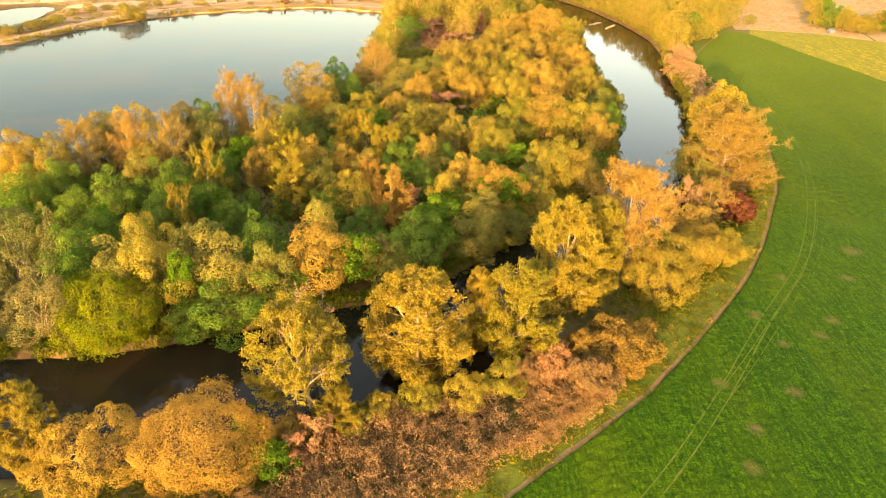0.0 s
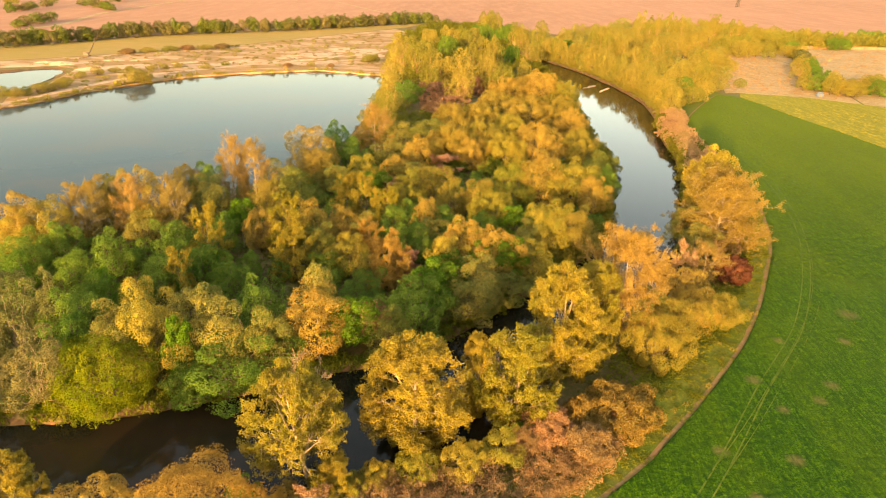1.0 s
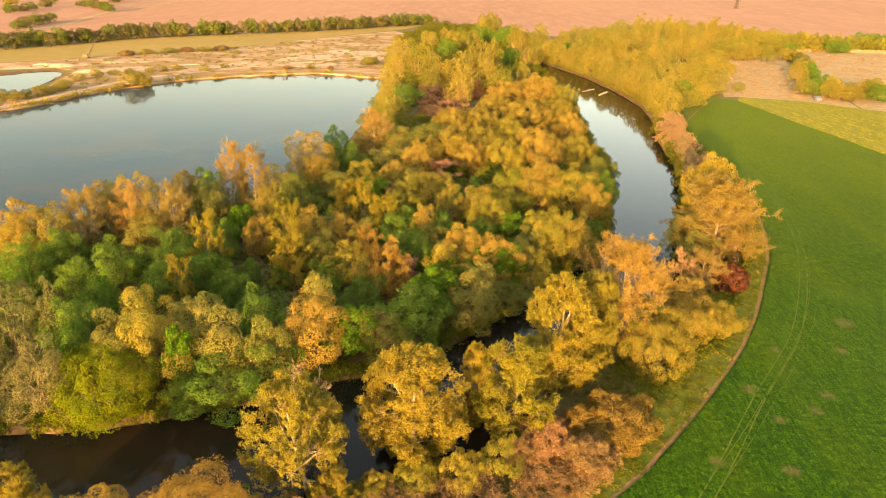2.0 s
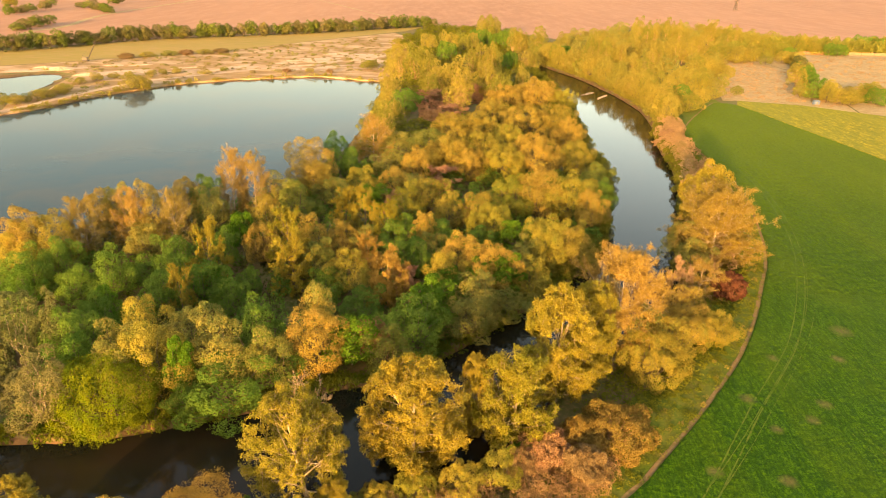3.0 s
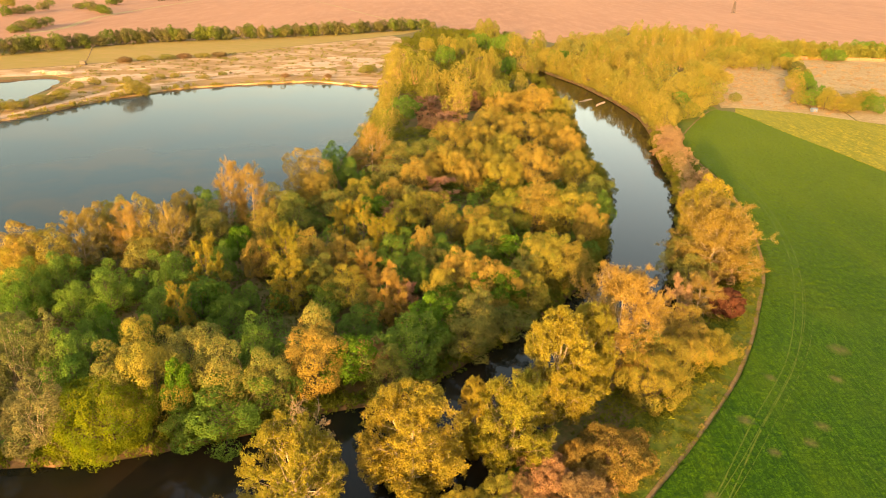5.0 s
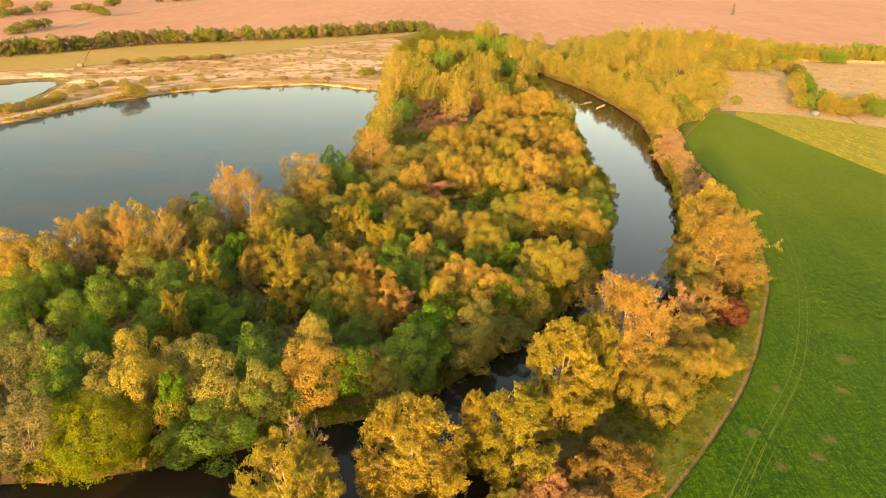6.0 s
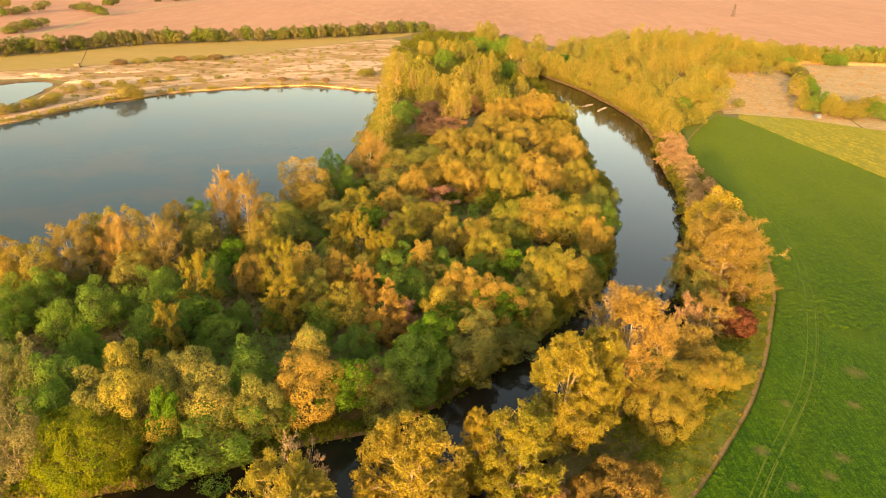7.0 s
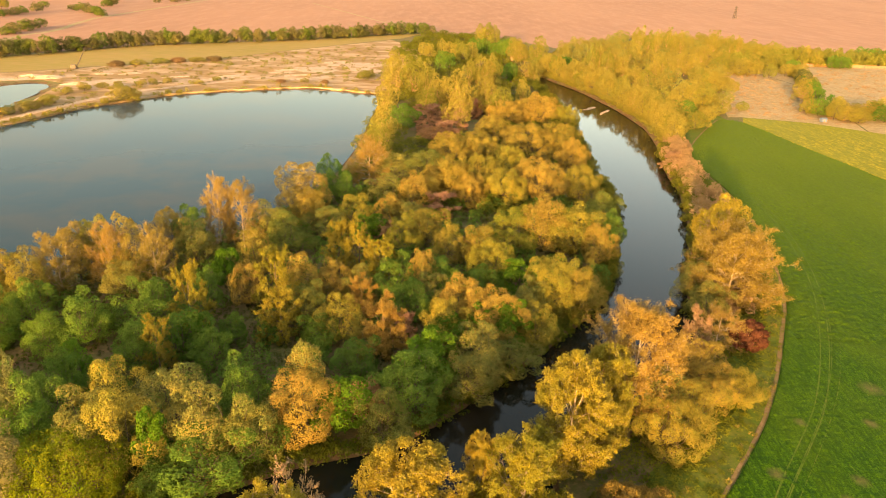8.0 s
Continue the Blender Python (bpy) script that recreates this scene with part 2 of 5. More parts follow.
def ground_z(x, y):
    """The height of the ground: level, with banks down into the river and the ponds."""
    x, y = np.asarray(x, float), np.asarray(y, float)
    z = np.zeros(np.shape(x))
    for poly, wide in ((RIVER_LINE, 1.3), (LAKE_LINE, 1.6), (POND_LINE, 1.6)):
        d = off_line(poly, x, y)
        d = np.where(inside(poly, x, y), -d, d)
        wob = 0.35 * np.sin(x * 0.9 + 1.3 * np.sin(y * 0.7)) + 0.25 * np.sin(y * 1.7 + x * 0.31)
        f = np.clip((wide - d + wob) / (wide * 1.5), 0, 1)
        z = np.minimum(z, -1.8 * f * f * (3 - 2 * f))
    return z


def steps(edges):
    out = [edges[0][0]]
    for a, b, s in edges:
        n = max(1, round((b - a) / s))
        out += list(a + (b - a) * np.arange(1, n + 1) / n)
    return np.array(out)


gx = steps([(-4500, -1200, 550), (-1200, -420, 60), (-420, -120, 6), (-120, -90, 2), (-90, 40, 1.0), (40, 110, 2), (110, 400, 14), (400, 1200, 80), (1200, 4500, 550)])
gy = steps([(-4500, -600, 550), (-600, 0, 60), (0, 50, 6), (50, 86, 2), (86, 140, 1.0), (140, 340, 2.4), (340, 620, 5), (620, 1200, 40), (1200, 4800, 400)])
XX, YY = np.meshgrid(gx, gy)
ZZ = ground_z(XX, YY)
idx = np.arange(XX.size).reshape(XX.shape)
quads = np.stack([idx[:-1, :-1], idx[:-1, 1:], idx[1:, 1:], idx[1:, :-1]], -1).reshape(-1, 4)
gm = mesh_of("ground", np.stack([XX, YY, ZZ], -1).reshape(-1, 3), quads)
gm.materials.append(GROUND)
gm.materials.append(BANK)
low = ZZ.ravel()[quads].mean(1) < -0.45
gm.polygons.foreach_set("material_index", low.astype(np.int32))
gm.polygons.foreach_set("use_smooth", np.ones(len(quads), bool))
ground = tagged(new("ground", gm), "flat earthy ground with leaf litter and river banks", "ground", kind="structure")

sheet("river", RIVER_LINE, WATER_Z, RIVER, "calm dark brown river winding through the trees", "river")
sheet("lake", LAKE_LINE, WATER_Z, LAKE, "calm grey-blue lake reflecting the sky", "lake")
sheet("pond", POND_LINE, WATER_Z, LAKE, "small blue gravel-pit pond beside the lake", "pond")

FIELD_EDGE = smooth_line([(-150, -60), (-60, 5), (-15, 41), (9.5, 64.2), (16.8, 70.8), (24.2, 77.6), (34.2, 87.3), (37.2, 91), (44.9, 100.3), (54, 112), (64, 126), (74, 143), (85.5, 166), (92, 180),
    (99, 201), (107.5, 235), (112, 275), (112, 308), (115, 335), (123.5, 357), (143.5, 395), (158, 419), (163, 421)], 2.5)
YELLOW_LINE = [(171, 416), (176, 392), (180.5, 361), (187, 328), (192, 295), (198, 230), (208, 130), (220, 20), (240, -200)]
sheet("field", list(FIELD_EDGE) + YELLOW_LINE + [(-150, -200)], 0.30, WHEAT, "even green field of young winter wheat", "field", 0.4)
sheet("yellow_field", [(x + 0.8, y + 0.3) for x, y in YELLOW_LINE[::-1]] + [(177, 430), (214, 421), (250, 395), (330, 340), (420, 290), (600, 240), (620, -200)], 0.34, RAPE, "field of yellow flowering crop", "field", 0.4)
margin = FIELD_EDGE[:]
tang = np.gradient(margin, axis=0)
tang /= np.linalg.norm(tang, axis=1)[:, None]
side = np.stack([-tang[:, 1], tang[:, 0]], 1)
ribbon("dirt_path", margin + side * 0.55, 0.80, 0.12, DIRT, "narrow trodden earth path along the field edge", "path", 0.5, 3)
ribbon("grass_margin", margin + side * 6.0, 11.0, 0.05, MARGIN, "strip of rough green and yellow grass beside the field", "grass", 0.2, 4)

TRAM = smooth_line([(4, 38), (16, 52), (30, 67), (44, 85), (60, 108), (69, 120), (77.5, 132), (86.5, 148), (96, 168), (104, 188), (111, 212), (117, 242), (120, 275)], 2.0)
tt = np.gradient(TRAM, axis=0)
tt /= np.linalg.norm(tt, axis=1)[:, None]
tn = np.stack([-tt[:, 1], tt[:, 0]], 1)
for k, s in enumerate((-0.95, 0.95)):
    ribbon("tyre_track", TRAM + tn * s, 0.26, 0.33, TRACK, "pale wheel track pressed into the green crop", "track", 0.35, 10 + k)
for k, s in enumerate((-0.95, 0.95)):
    line = smooth_line([(44, 86), (53, 97.2), (62, 109.2), (73, 124), (83, 139), (91, 153.5), (98.5, 170), (104.5, 188)], 2.0)
    ribbon("tyre_track", line + np.array([s * 0.8 + 0.9, -s * 0.55]), 0.14, 0.42, TRACK, "faint second wheel track crossing the green crop", "track", 0.5, 14 + k)
for k, s in enumerate((-0.95, 0.95)):
    line = smooth_line([(93.3, 146), (90.6, 135), (90, 126.8), (90.4, 117.4), (91, 100)], 2.0)
    ribbon("tyre_track", line + np.array([s, 0]), 0.13, 0.41, TRACK, "faint wheel track pressed into the green crop", "track", 0.5, 12 + k)
    line = smooth_line([(73, 114), (75.1, 103.1), (76.6, 93.4), (79, 78)], 2.0)
    ribbon("tyre_track", line + np.array([s, 0]), 0.13, 0.405, TRACK, "faint wheel track pressed into the green crop", "track", 0.5, 16 + k)

# the standing crop: a low uneven canopy, pressed down along the wheel tracks
def canopy(name, x0, x1, y0, y1, step, deep, seed, label):
    rng = np.random.default_rng(seed)
    X, Y = np.meshgrid(np.arange(x0, x1 + step / 2, step), np.arange(y0, y1 + step / 2, step))
    H = rng.uniform(0, 1, X.shape)
    X, Y = X + rng.uniform(-0.3, 0.3, X.shape) * step, Y + rng.uniform(-0.3, 0.3, X.shape) * step
    Z = 0.315 + deep * H
    if step < 0.7:
        ends = np.vstack([TRAM + tn * 0.95, TRAM - tn * 0.95])
        gap = np.full(X.shape, 9.0)
        for ax, ay in ends:
            near = (np.abs(X - ax) < 2) & (np.abs(Y - ay) < 2)
            gap[near] = np.minimum(gap[near], np.hypot(X[near] - ax, Y[near] - ay))
        Z = np.where(gap < 1.05, 0.302, Z)
    own = inside(np.array(list(FIELD_EDGE) + YELLOW_LINE + [(-150, -200)]), X, Y)
    idx = np.arange(X.size).reshape(X.shape)
    q = np.stack([idx[:-1, :-1], idx[:-1, 1:], idx[1:, 1:], idx[1:, :-1]], -1).reshape(-1, 4)
    q = q[own.ravel()[q].all(1)]
    used, q = np.unique(q, return_inverse=True)
    v = np.stack([X, Y, Z], -1).reshape(-1, 3)[used]
    ob = put(name, mesh_of(name, v, q.reshape(-1, 4)), WHEAT)
    ob.data.polygons.foreach_set("use_smooth", np.ones(len(ob.data.polygons), bool))
    return tagged(ob, label, "crop", kind="stuff")


canopy("young_wheat", 4, 124, 40, 160, 0.40, 0.19, 71, "short young green wheat standing in drilled rows")
canopy("far_wheat", 80, 200, 159.2, 422, 0.6, 0.42, 72, "young green wheat on the far part of the field")

# beyond the lake and the woods
sheet("ploughed_field", [(-2600, 560), (-470, 640), (-356, 560), (-288, 655), (-178, 740), (-34, 885), (60, 830), (110, 760), (200, 900), (300, 930), (420, 830), (560, 780), (2600, 700), (3600, 4400), (-3600, 4400)],
    0.12, PLOUGH, "wide bare pinkish-brown ploughed field", "field")
sheet("meadow", [(-700, 300), (-318, 476), (-291, 499), (-263, 526), (-229, 551), (-196, 588), (-162, 646), (-60, 800), (-40, 860), (-178, 735), (-288, 650), (-356, 553), (-800, 420)],
    0.08, MEADOW, "strip of yellow-green meadow behind the lake", "meadow")
turn_at = int(np.argmin(np.hypot(LAKE_LINE[:, 0] + 48, LAKE_LINE[:, 1] - 460)))
start_at = int(np.argmin(np.hypot(LAKE_LINE[:, 0] + 227, LAKE_LINE[:, 1] - 330)))
ld = np.gradient(LAKE_LINE, axis=0)
ld /= np.linalg.norm(ld, axis=1)[:, None]
shore = (LAKE_LINE + np.stack([-ld[:, 1], ld[:, 0]], 1) * 0.7)[start_at:turn_at]
sheet("sand_flat", [(-318, 474), (-291, 497), (-263, 524), (-229, 549), (-196, 586), (-162, 644), (-70, 780), (-30, 690), (-36, 560), (-42, 480)] + [tuple(p) for p in shore[::-1]] + [(-244, 368), (-238, 390), (-246, 420), (-252, 452), (-274, 462), (-300, 446)],
    0.06, SAND, "sandy pit ground with mounds and dry grass", "sand", 1.0)
sheet("dry_clearing", [(168, 430), (177, 432), (214, 423), (239, 405), (262, 500), (275, 560), (268, 640), (232, 640), (204, 560), (186, 500)], 0.07, STRAW, "clearing of pale dry grass between groves", "clearing")
sheet("dry_meadow", [(262, 499), (240, 404), (252, 397), (332, 343), (422, 293), (602, 243), (760, 420), (700, 700), (560, 760), (430, 720), (330, 690), (269, 640), (276, 560)], 0.075, STRAW, "pale dry grassland behind the hedges", "meadow")
ribbon("sand_track", smooth_line([(-300, 262), (-255, 305), (-229.7, 335.7), (-221.1, 368.1), (-214.7, 393), (-206.6, 415.3), (-197.5, 435.7), (-181, 454.7), (-165.6, 472.2), (-149.2, 491), (-133.7, 505.2), (-116, 518)]), 5.2, 0.20, PALE_SAND, "pale sandy track along the lake shore", "track", 0.2, 21)

# ---- how trees grow ----


def unit(v):
    return v / np.maximum(np.linalg.norm(v, axis=-1, keepdims=True), 1e-9)


def leaves(rng, at, out, size, tumble=0.7):
    """Small leaf blades: one triangle each, turned about the way out of the crown."""
    n = len(at)
    nor = unit(unit(out) + tumble * rng.normal(size=(n, 3)))
    a = unit(np.cross(nor, rng.normal(size=(n, 3))))
    b = np.cross(nor, a)
    s = size * rng.uniform(0.65, 1.35, (n, 1))
    v = np.empty((n, 3, 3))
    v[:, 0], v[:, 1], v[:, 2] = at + a * s, at - a * s * 0.55 + b * s * 0.75, at - a * s * 0.55 - b * s * 0.75
    return v.reshape(-1, 3), np.arange(3 * n).reshape(-1, 3)


def tubes(p, q, r0, r1, sides):
    """Tapered open tubes from p to q."""
    d = unit(q - p)
    a = unit(np.cross(d, np.where(np.abs(d[:, 2:3]) > 0.9, [[1.0, 0, 0]], [[0, 0, 1.0]])))
    b = np.cross(d, a)
    ang = np.arange(sides) * 2 * math.pi / sides
    ring = a[:, None] * np.cos(ang)[None, :, None] + b[:, None] * np.sin(ang)[None, :, None]
    v = np.concatenate([p[:, None] + ring * np.reshape(r0, (-1, 1, 1)), q[:, None] + ring * np.reshape(r1, (-1, 1, 1))], 1)
    i = np.arange(sides)
    f = np.stack([i, (i + 1) % sides, (i + 1) % sides + sides, i + sides], 1)
    f = (f[None] + np.arange(len(p))[:, None, None] * 2 * sides).reshape(-1, 4)
    return v.reshape(-1, 3), f


def joined(*pieces):
    vs, fs, n = [], [], 0
    for v, f in pieces:
        vs.append(v)
        fs.append(f + n)
        n += len(v)
    return np.vstack(vs), np.vstack(fs)


def bent(p, q, rng, bow):
    """Three stretches of a limb from p to q that sweeps upward."""
    n = len(p)
    way = q - p
    l = np.linalg.norm(way, axis=1, keepdims=True)
    m1 = p + way * 0.35 + rng.normal(size=(n, 3)) * l * 0.06 - np.array([0, 0, 1.0]) * l * bow
    m2 = p + way * 0.70 + rng.normal(size=(n, 3)) * l * 0.06 - np.array([0, 0, 1.0]) * l * bow * 0.6
    return m1, m2


def lumpy(seed, h, r, lumps=30, count=7000, size=0.30, low=0.05, top=0.85, flat=0.85, lump=0.36, trunk_r=0.28, ragged=0.12, tumble=0.25, tufts=18, tuft=0.36, smooth=0.6):
    """A crown of rounded leaf masses, each of many tufts, on limbs, like an old willow. Leaves grow on the outside alone."""
    rng = np.random.default_rng(seed)
    zc, hz = h * (low + (1 - low) * 0.45), h * (1 - low) * 0.55
    i = np.arange(lumps)
    dz = 1 - 1.62 * (i + 0.5) / lumps
    turn = i * 2.39996 + rng.uniform(0, 6.28)
    d = unit(np.stack([np.sqrt(1 - dz * dz) * np.cos(turn), np.sqrt(1 - dz * dz) * np.sin(turn), dz], 1) + rng.normal(size=(lumps, 3)) * 0.16)
    rad = rng.uniform(0.60, 0.84, (lumps, 1)) * (1 + ragged * rng.normal(size=(lumps, 1)) * 0.6)
    c = d * rad * np.array([r, r, hz]) + np.array([0, 0, zc])
    up = (c[:, 2] - zc) / hz
    c[:, :2] *= (1 - (1 - top) * np.clip(up, 0, 1))[:, None]
    s = r * lump * rng.uniform(0.65, 1.25, (lumps, 1)) * np.array([1, 1, flat])
    s *= (1 - 0.3 * np.clip(up, 0, 1))[:, None]
    c[:, 2] = np.minimum(c[:, 2], h - s[:, 2] * 0.9)
    k = np.repeat(np.arange(lumps), tufts)
    kd = unit(rng.normal(size=(len(k), 3)) + unit(c - np.array([0, 0, zc]))[k] * 0.8 + np.array([0, 0, 0.25]))
    tc = c[k] + kd * s[k] * rng.uniform(0.72, 1.0, (len(k), 1))
    ts = s[k, :1] * tuft * rng.uniform(0.7, 1.3, (len(k), 1))
    w = ts[:, 0] ** 2
    tries, even = count * 3, int(count * 3 * smooth)
    pick = rng.choice(len(tc), tries, p=w / w.sum())
    dirs = unit(rng.normal(size=(tries, 3)) + kd[pick] * 0.9)
    at = tc[pick] + dirs * ts[pick] * rng.uniform(0.75, 1.08, (tries, 1))
    own, out = k[pick], dirs * 0.8 + kd[pick] * 0.6
    own[:even] = rng.choice(lumps, even, p=s[:, 0] ** 2 / (s[:, 0] ** 2).sum())
    e = unit(rng.normal(size=(even, 3)) + unit(c - np.array([0, 0, zc]))[own[:even]] * 0.6)
    knobs = sum(np.sin(e @ rng.normal(size=3) * f + own[:even] * f) for f in (5.0, 7.0, 9.0, 12.0))
    at[:even] = c[own[:even]] + e * s[own[:even]] * (rng.uniform(0.90, 1.03, even) + 0.035 * knobs)[:, None]
    out[:even] = e * 1.4
    mixed = rng.permutation(tries)
    at, own, out = at[mixed], own[mixed], out[mixed]
    free = at[:, 2] > 0.1
    for n in range(lumps):
        q = (((at - c[n]) / s[n]) ** 2).sum(1)
        free &= q > np.where(own == n, 0.62, 0.80)
    keep = np.flatnonzero(free)[:count]
    at, out = at[keep], out[keep]
    crown = leaves(rng, at, out + unit(at - np.array([0, 0, zc])) * 0.4, size, tumble)
    fork = np.array([[rng.normal() * 0.2, rng.normal() * 0.2, h * (low + 0.12)]])
    trunk = tubes(np.array([[0, 0, -0.6]]), fork, trunk_r, trunk_r * 0.75, 7)
    p = np.repeat(fork, len(c), 0)
    m1, m2 = bent(p, c, rng, 0.10)
    t = trunk_r * rng.uniform(0.3, 0.55, len(c))
    fork_work = joined(tubes(p, m1, t, t * 0.75, 5), tubes(m1, m2, t * 0.75, t * 0.5, 4), tubes(m2, c, t * 0.5, t * 0.15, 3))
    return trunk, [fork_work], crown


def branchy(seed, h, r, limbs=11, forks=7, twigs=4, per=22, size=0.30, low=0.25, spread=1.0, trunk_r=0.30, fluff=0.38, top_heavy=0.5, fine=0.03, lean=0.0, dome=0.0, rise_up=0.45):
    """A tree whose limbs and twigs show, with leaves along the twigs."""
    rng = np.random.default_rng(seed)
    o = np.array([0, 0, 0.0])
    crown_at = np.array([lean * h, 0, h * 0.72])

    def held(p):
        """Draws what reaches past a rounded crown back towards it."""
        mid_crown = np.array([lean * h * 0.7, 0, h * 0.52])
        q = np.linalg.norm((p - mid_crown) / np.array([r, r, h * 0.50]), axis=1)[:, None]
        return mid_crown + (p - mid_crown) * np.where(q > 0.92, (0.92 / np.maximum(q, 0.92)) ** dome, 1.0)

    mid = np.array([[lean * h * 0.3, 0, h * low]])
    peak = np.array([[lean * h, 0.0, h * 0.78]])
    trunk = joined(tubes(np.array([[0, 0, -0.6]]), mid, trunk_r, trunk_r * 0.8, 7), tubes(mid, peak, trunk_r * 0.8, trunk_r * 0.25, 7))
    u = np.linspace(0, 1, limbs)
    ang = np.arange(limbs) * 2.4 + rng.uniform(0, 0.9, limbs)
    start = mid + (peak - mid) * (u * 0.75)[:, None]
    prof = spread * r * np.sqrt(np.clip(1 - (u - top_heavy * 0.6) ** 2 * 1.1, 0.15, 1)) * rng.uniform(0.75, 1.0, limbs)
    rise = h * (low + 0.06 + (0.97 - low - 0.06) * u)
    end = np.stack([lean * h * (0.3 + 0.7 * u) + np.cos(ang) * prof * (1 - 0.38 * u ** 2), np.sin(ang) * prof * (1 - 0.38 * u ** 2), rise + rng.normal(size=limbs) * 0.04 * h], 1)
    end[:, 2] = np.minimum(end[:, 2], 0.97 * h)
    m1, m2 = bent(start, end, rng, 0.07)
    t = trunk_r * (0.40 - 0.22 * u)
    k = np.repeat(np.arange(limbs), forks)
    v = rng.uniform(0.08, 1.0, len(k))[:, None]
    s2 = np.where(v < 0.6, m1[k] + (m2[k] - m1[k]) * v / 0.6, m2[k] + (end[k] - m2[k]) * (v - 0.6) / 0.4)
    reach = r * rng.uniform(0.28, 0.56, (len(k), 1))
    e2 = s2 + reach * unit(unit(s2 - crown_at * [1, 1, 0.8]) * 0.8 + rng.normal(size=(len(k), 3)) * 0.65 + [0, 0, 0.35])
    e2 = held(e2)
    j = np.repeat(np.arange(len(k)), twigs)
    s3 = s2[j] + (e2[j] - s2[j]) * rng.uniform(0.3, 1.0, (len(j), 1))
    e3 = s3 + r * rng.uniform(0.14, 0.27, (len(j), 1)) * unit(unit(e2[j] - s2[j]) * 0.7 + rng.normal(size=(len(j), 3)) * 0.6 + [0, 0, rise_up])
    e3 = held(e3)
    e3[:, 2] = np.clip(e3[:, 2], 0.3, h)
    wood = []
    for i in range(limbs):
        a, b, c = slice(i, i + 1), k == i, k[j] == i
        wood.append(joined(tubes(start[a], m1[a], t[a], t[a] * 0.75, 5), tubes(m1[a], m2[a], t[a] * 0.75, t[a] * 0.5, 5), tubes(m2[a], end[a], t[a] * 0.5, t[a] * 0.2, 4),
            tubes(s2[b], e2[b], t[i] * np.full(b.sum(), 0.35), t[i] * np.full(b.sum(), 0.1), 3), tubes(s3[c], e3[c], np.full(c.sum(), fine), np.full(c.sum(), fine * 0.4), 3)))
    q = np.repeat(np.arange(len(j)), per)
    at = s3[q] + (e3[q] - s3[q]) * rng.uniform(0.1, 1.1, (len(q), 1)) + rng.normal(size=(len(q), 3)) * fluff * 0.5
    at[:, 2] = np.maximum(at[:, 2], 0.15)
    crown = leaves(rng, at, unit(at - crown_at) + unit(e3[q] - s3[q]) * 0.4, size, 0.9)
    return trunk, wood, crown


# kind: name, label, grower, sizes it is grown at, settings, leaf and bark, how many forms
GOLD = leaf_material("golden_willow_leaf", (0.310, 0.210, 0.055), (0.210, 0.176, 0.044))
YELLOW = leaf_material("young_poplar_leaf", (0.288, 0.218, 0.041), (0.192, 0.175, 0.034))
OLIVE = leaf_material("olive_leaf", (0.235, 0.205, 0.056), (0.130, 0.168, 0.048))
GREEN = leaf_material("deep_green_leaf", (0.130, 0.205, 0.038), (0.068, 0.144, 0.028))
FRESH = leaf_material("fresh_green_leaf", (0.095, 0.18, 0.022), (0.045, 0.120, 0.016))
LIME = leaf_material("lime_leaf", (0.175, 0.195, 0.020), (0.092, 0.150, 0.016))
SILVER = leaf_material("silver_leaf", (0.220, 0.196, 0.076), (0.122, 0.128, 0.050))
TAN = leaf_material("tan_bud", (0.315, 0.205, 0.056), (0.21, 0.142, 0.04))
RUST = leaf_material("rust_leaf", (0.32, 0.188, 0.102), (0.19, 0.115, 0.062))
WINE = leaf_material("wine_leaf", (0.15, 0.052, 0.035), (0.098, 0.036, 0.025))
BROWN = leaf_material("brown_twig_tip", (0.36, 0.2, 0.125), (0.25, 0.14, 0.09))
LIGHT = leaf_material("light_poplar_leaf", (0.255, 0.208, 0.052), (0.18, 0.17, 0.043))
DRAB = leaf_material("drab_bud", (0.155, 0.135, 0.05), (0.105, 0.105, 0.038))
GOLDEN_GREEN = leaf_material("golden_green_leaf", (0.2, 0.165, 0.03), (0.085, 0.105, 0.02))
FLOOR = leaf_material("floor_plant", (0.12, 0.13, 0.026), (0.11, 0.08, 0.038))
GRASS = leaf_material("grass_blade", (0.17, 0.17, 0.025), (0.065, 0.105, 0.015))
DRY = leaf_material("dry_leaf", (0.31, 0.2, 0.105), (0.13, 0.083, 0.043))
WEED = leaf_material("dry_weed", (0.22, 0.165, 0.05), (0.12, 0.11, 0.03))
REED = leaf_material("reed_blade", (0.42, 0.25, 0.12), (0.26, 0.15, 0.07))
HEDGE = leaf_material("hedge_leaf", (0.135, 0.162, 0.036), (0.09, 0.115, 0.028))
CATKIN = leaf_material("catkin", (0.315, 0.205, 0.056), (0.225, 0.158, 0.042))
LIME_GOLD = leaf_material("lime_gold_leaf", (0.295, 0.236, 0.050), (0.180, 0.186, 0.040))
PALE_TAN = leaf_material("pale_tan_bud", (0.36, 0.235, 0.125), (0.26, 0.165, 0.085))
BUSH = leaf_material("golden_bush_leaf", (0.25, 0.165, 0.050), (0.135, 0.105, 0.030))

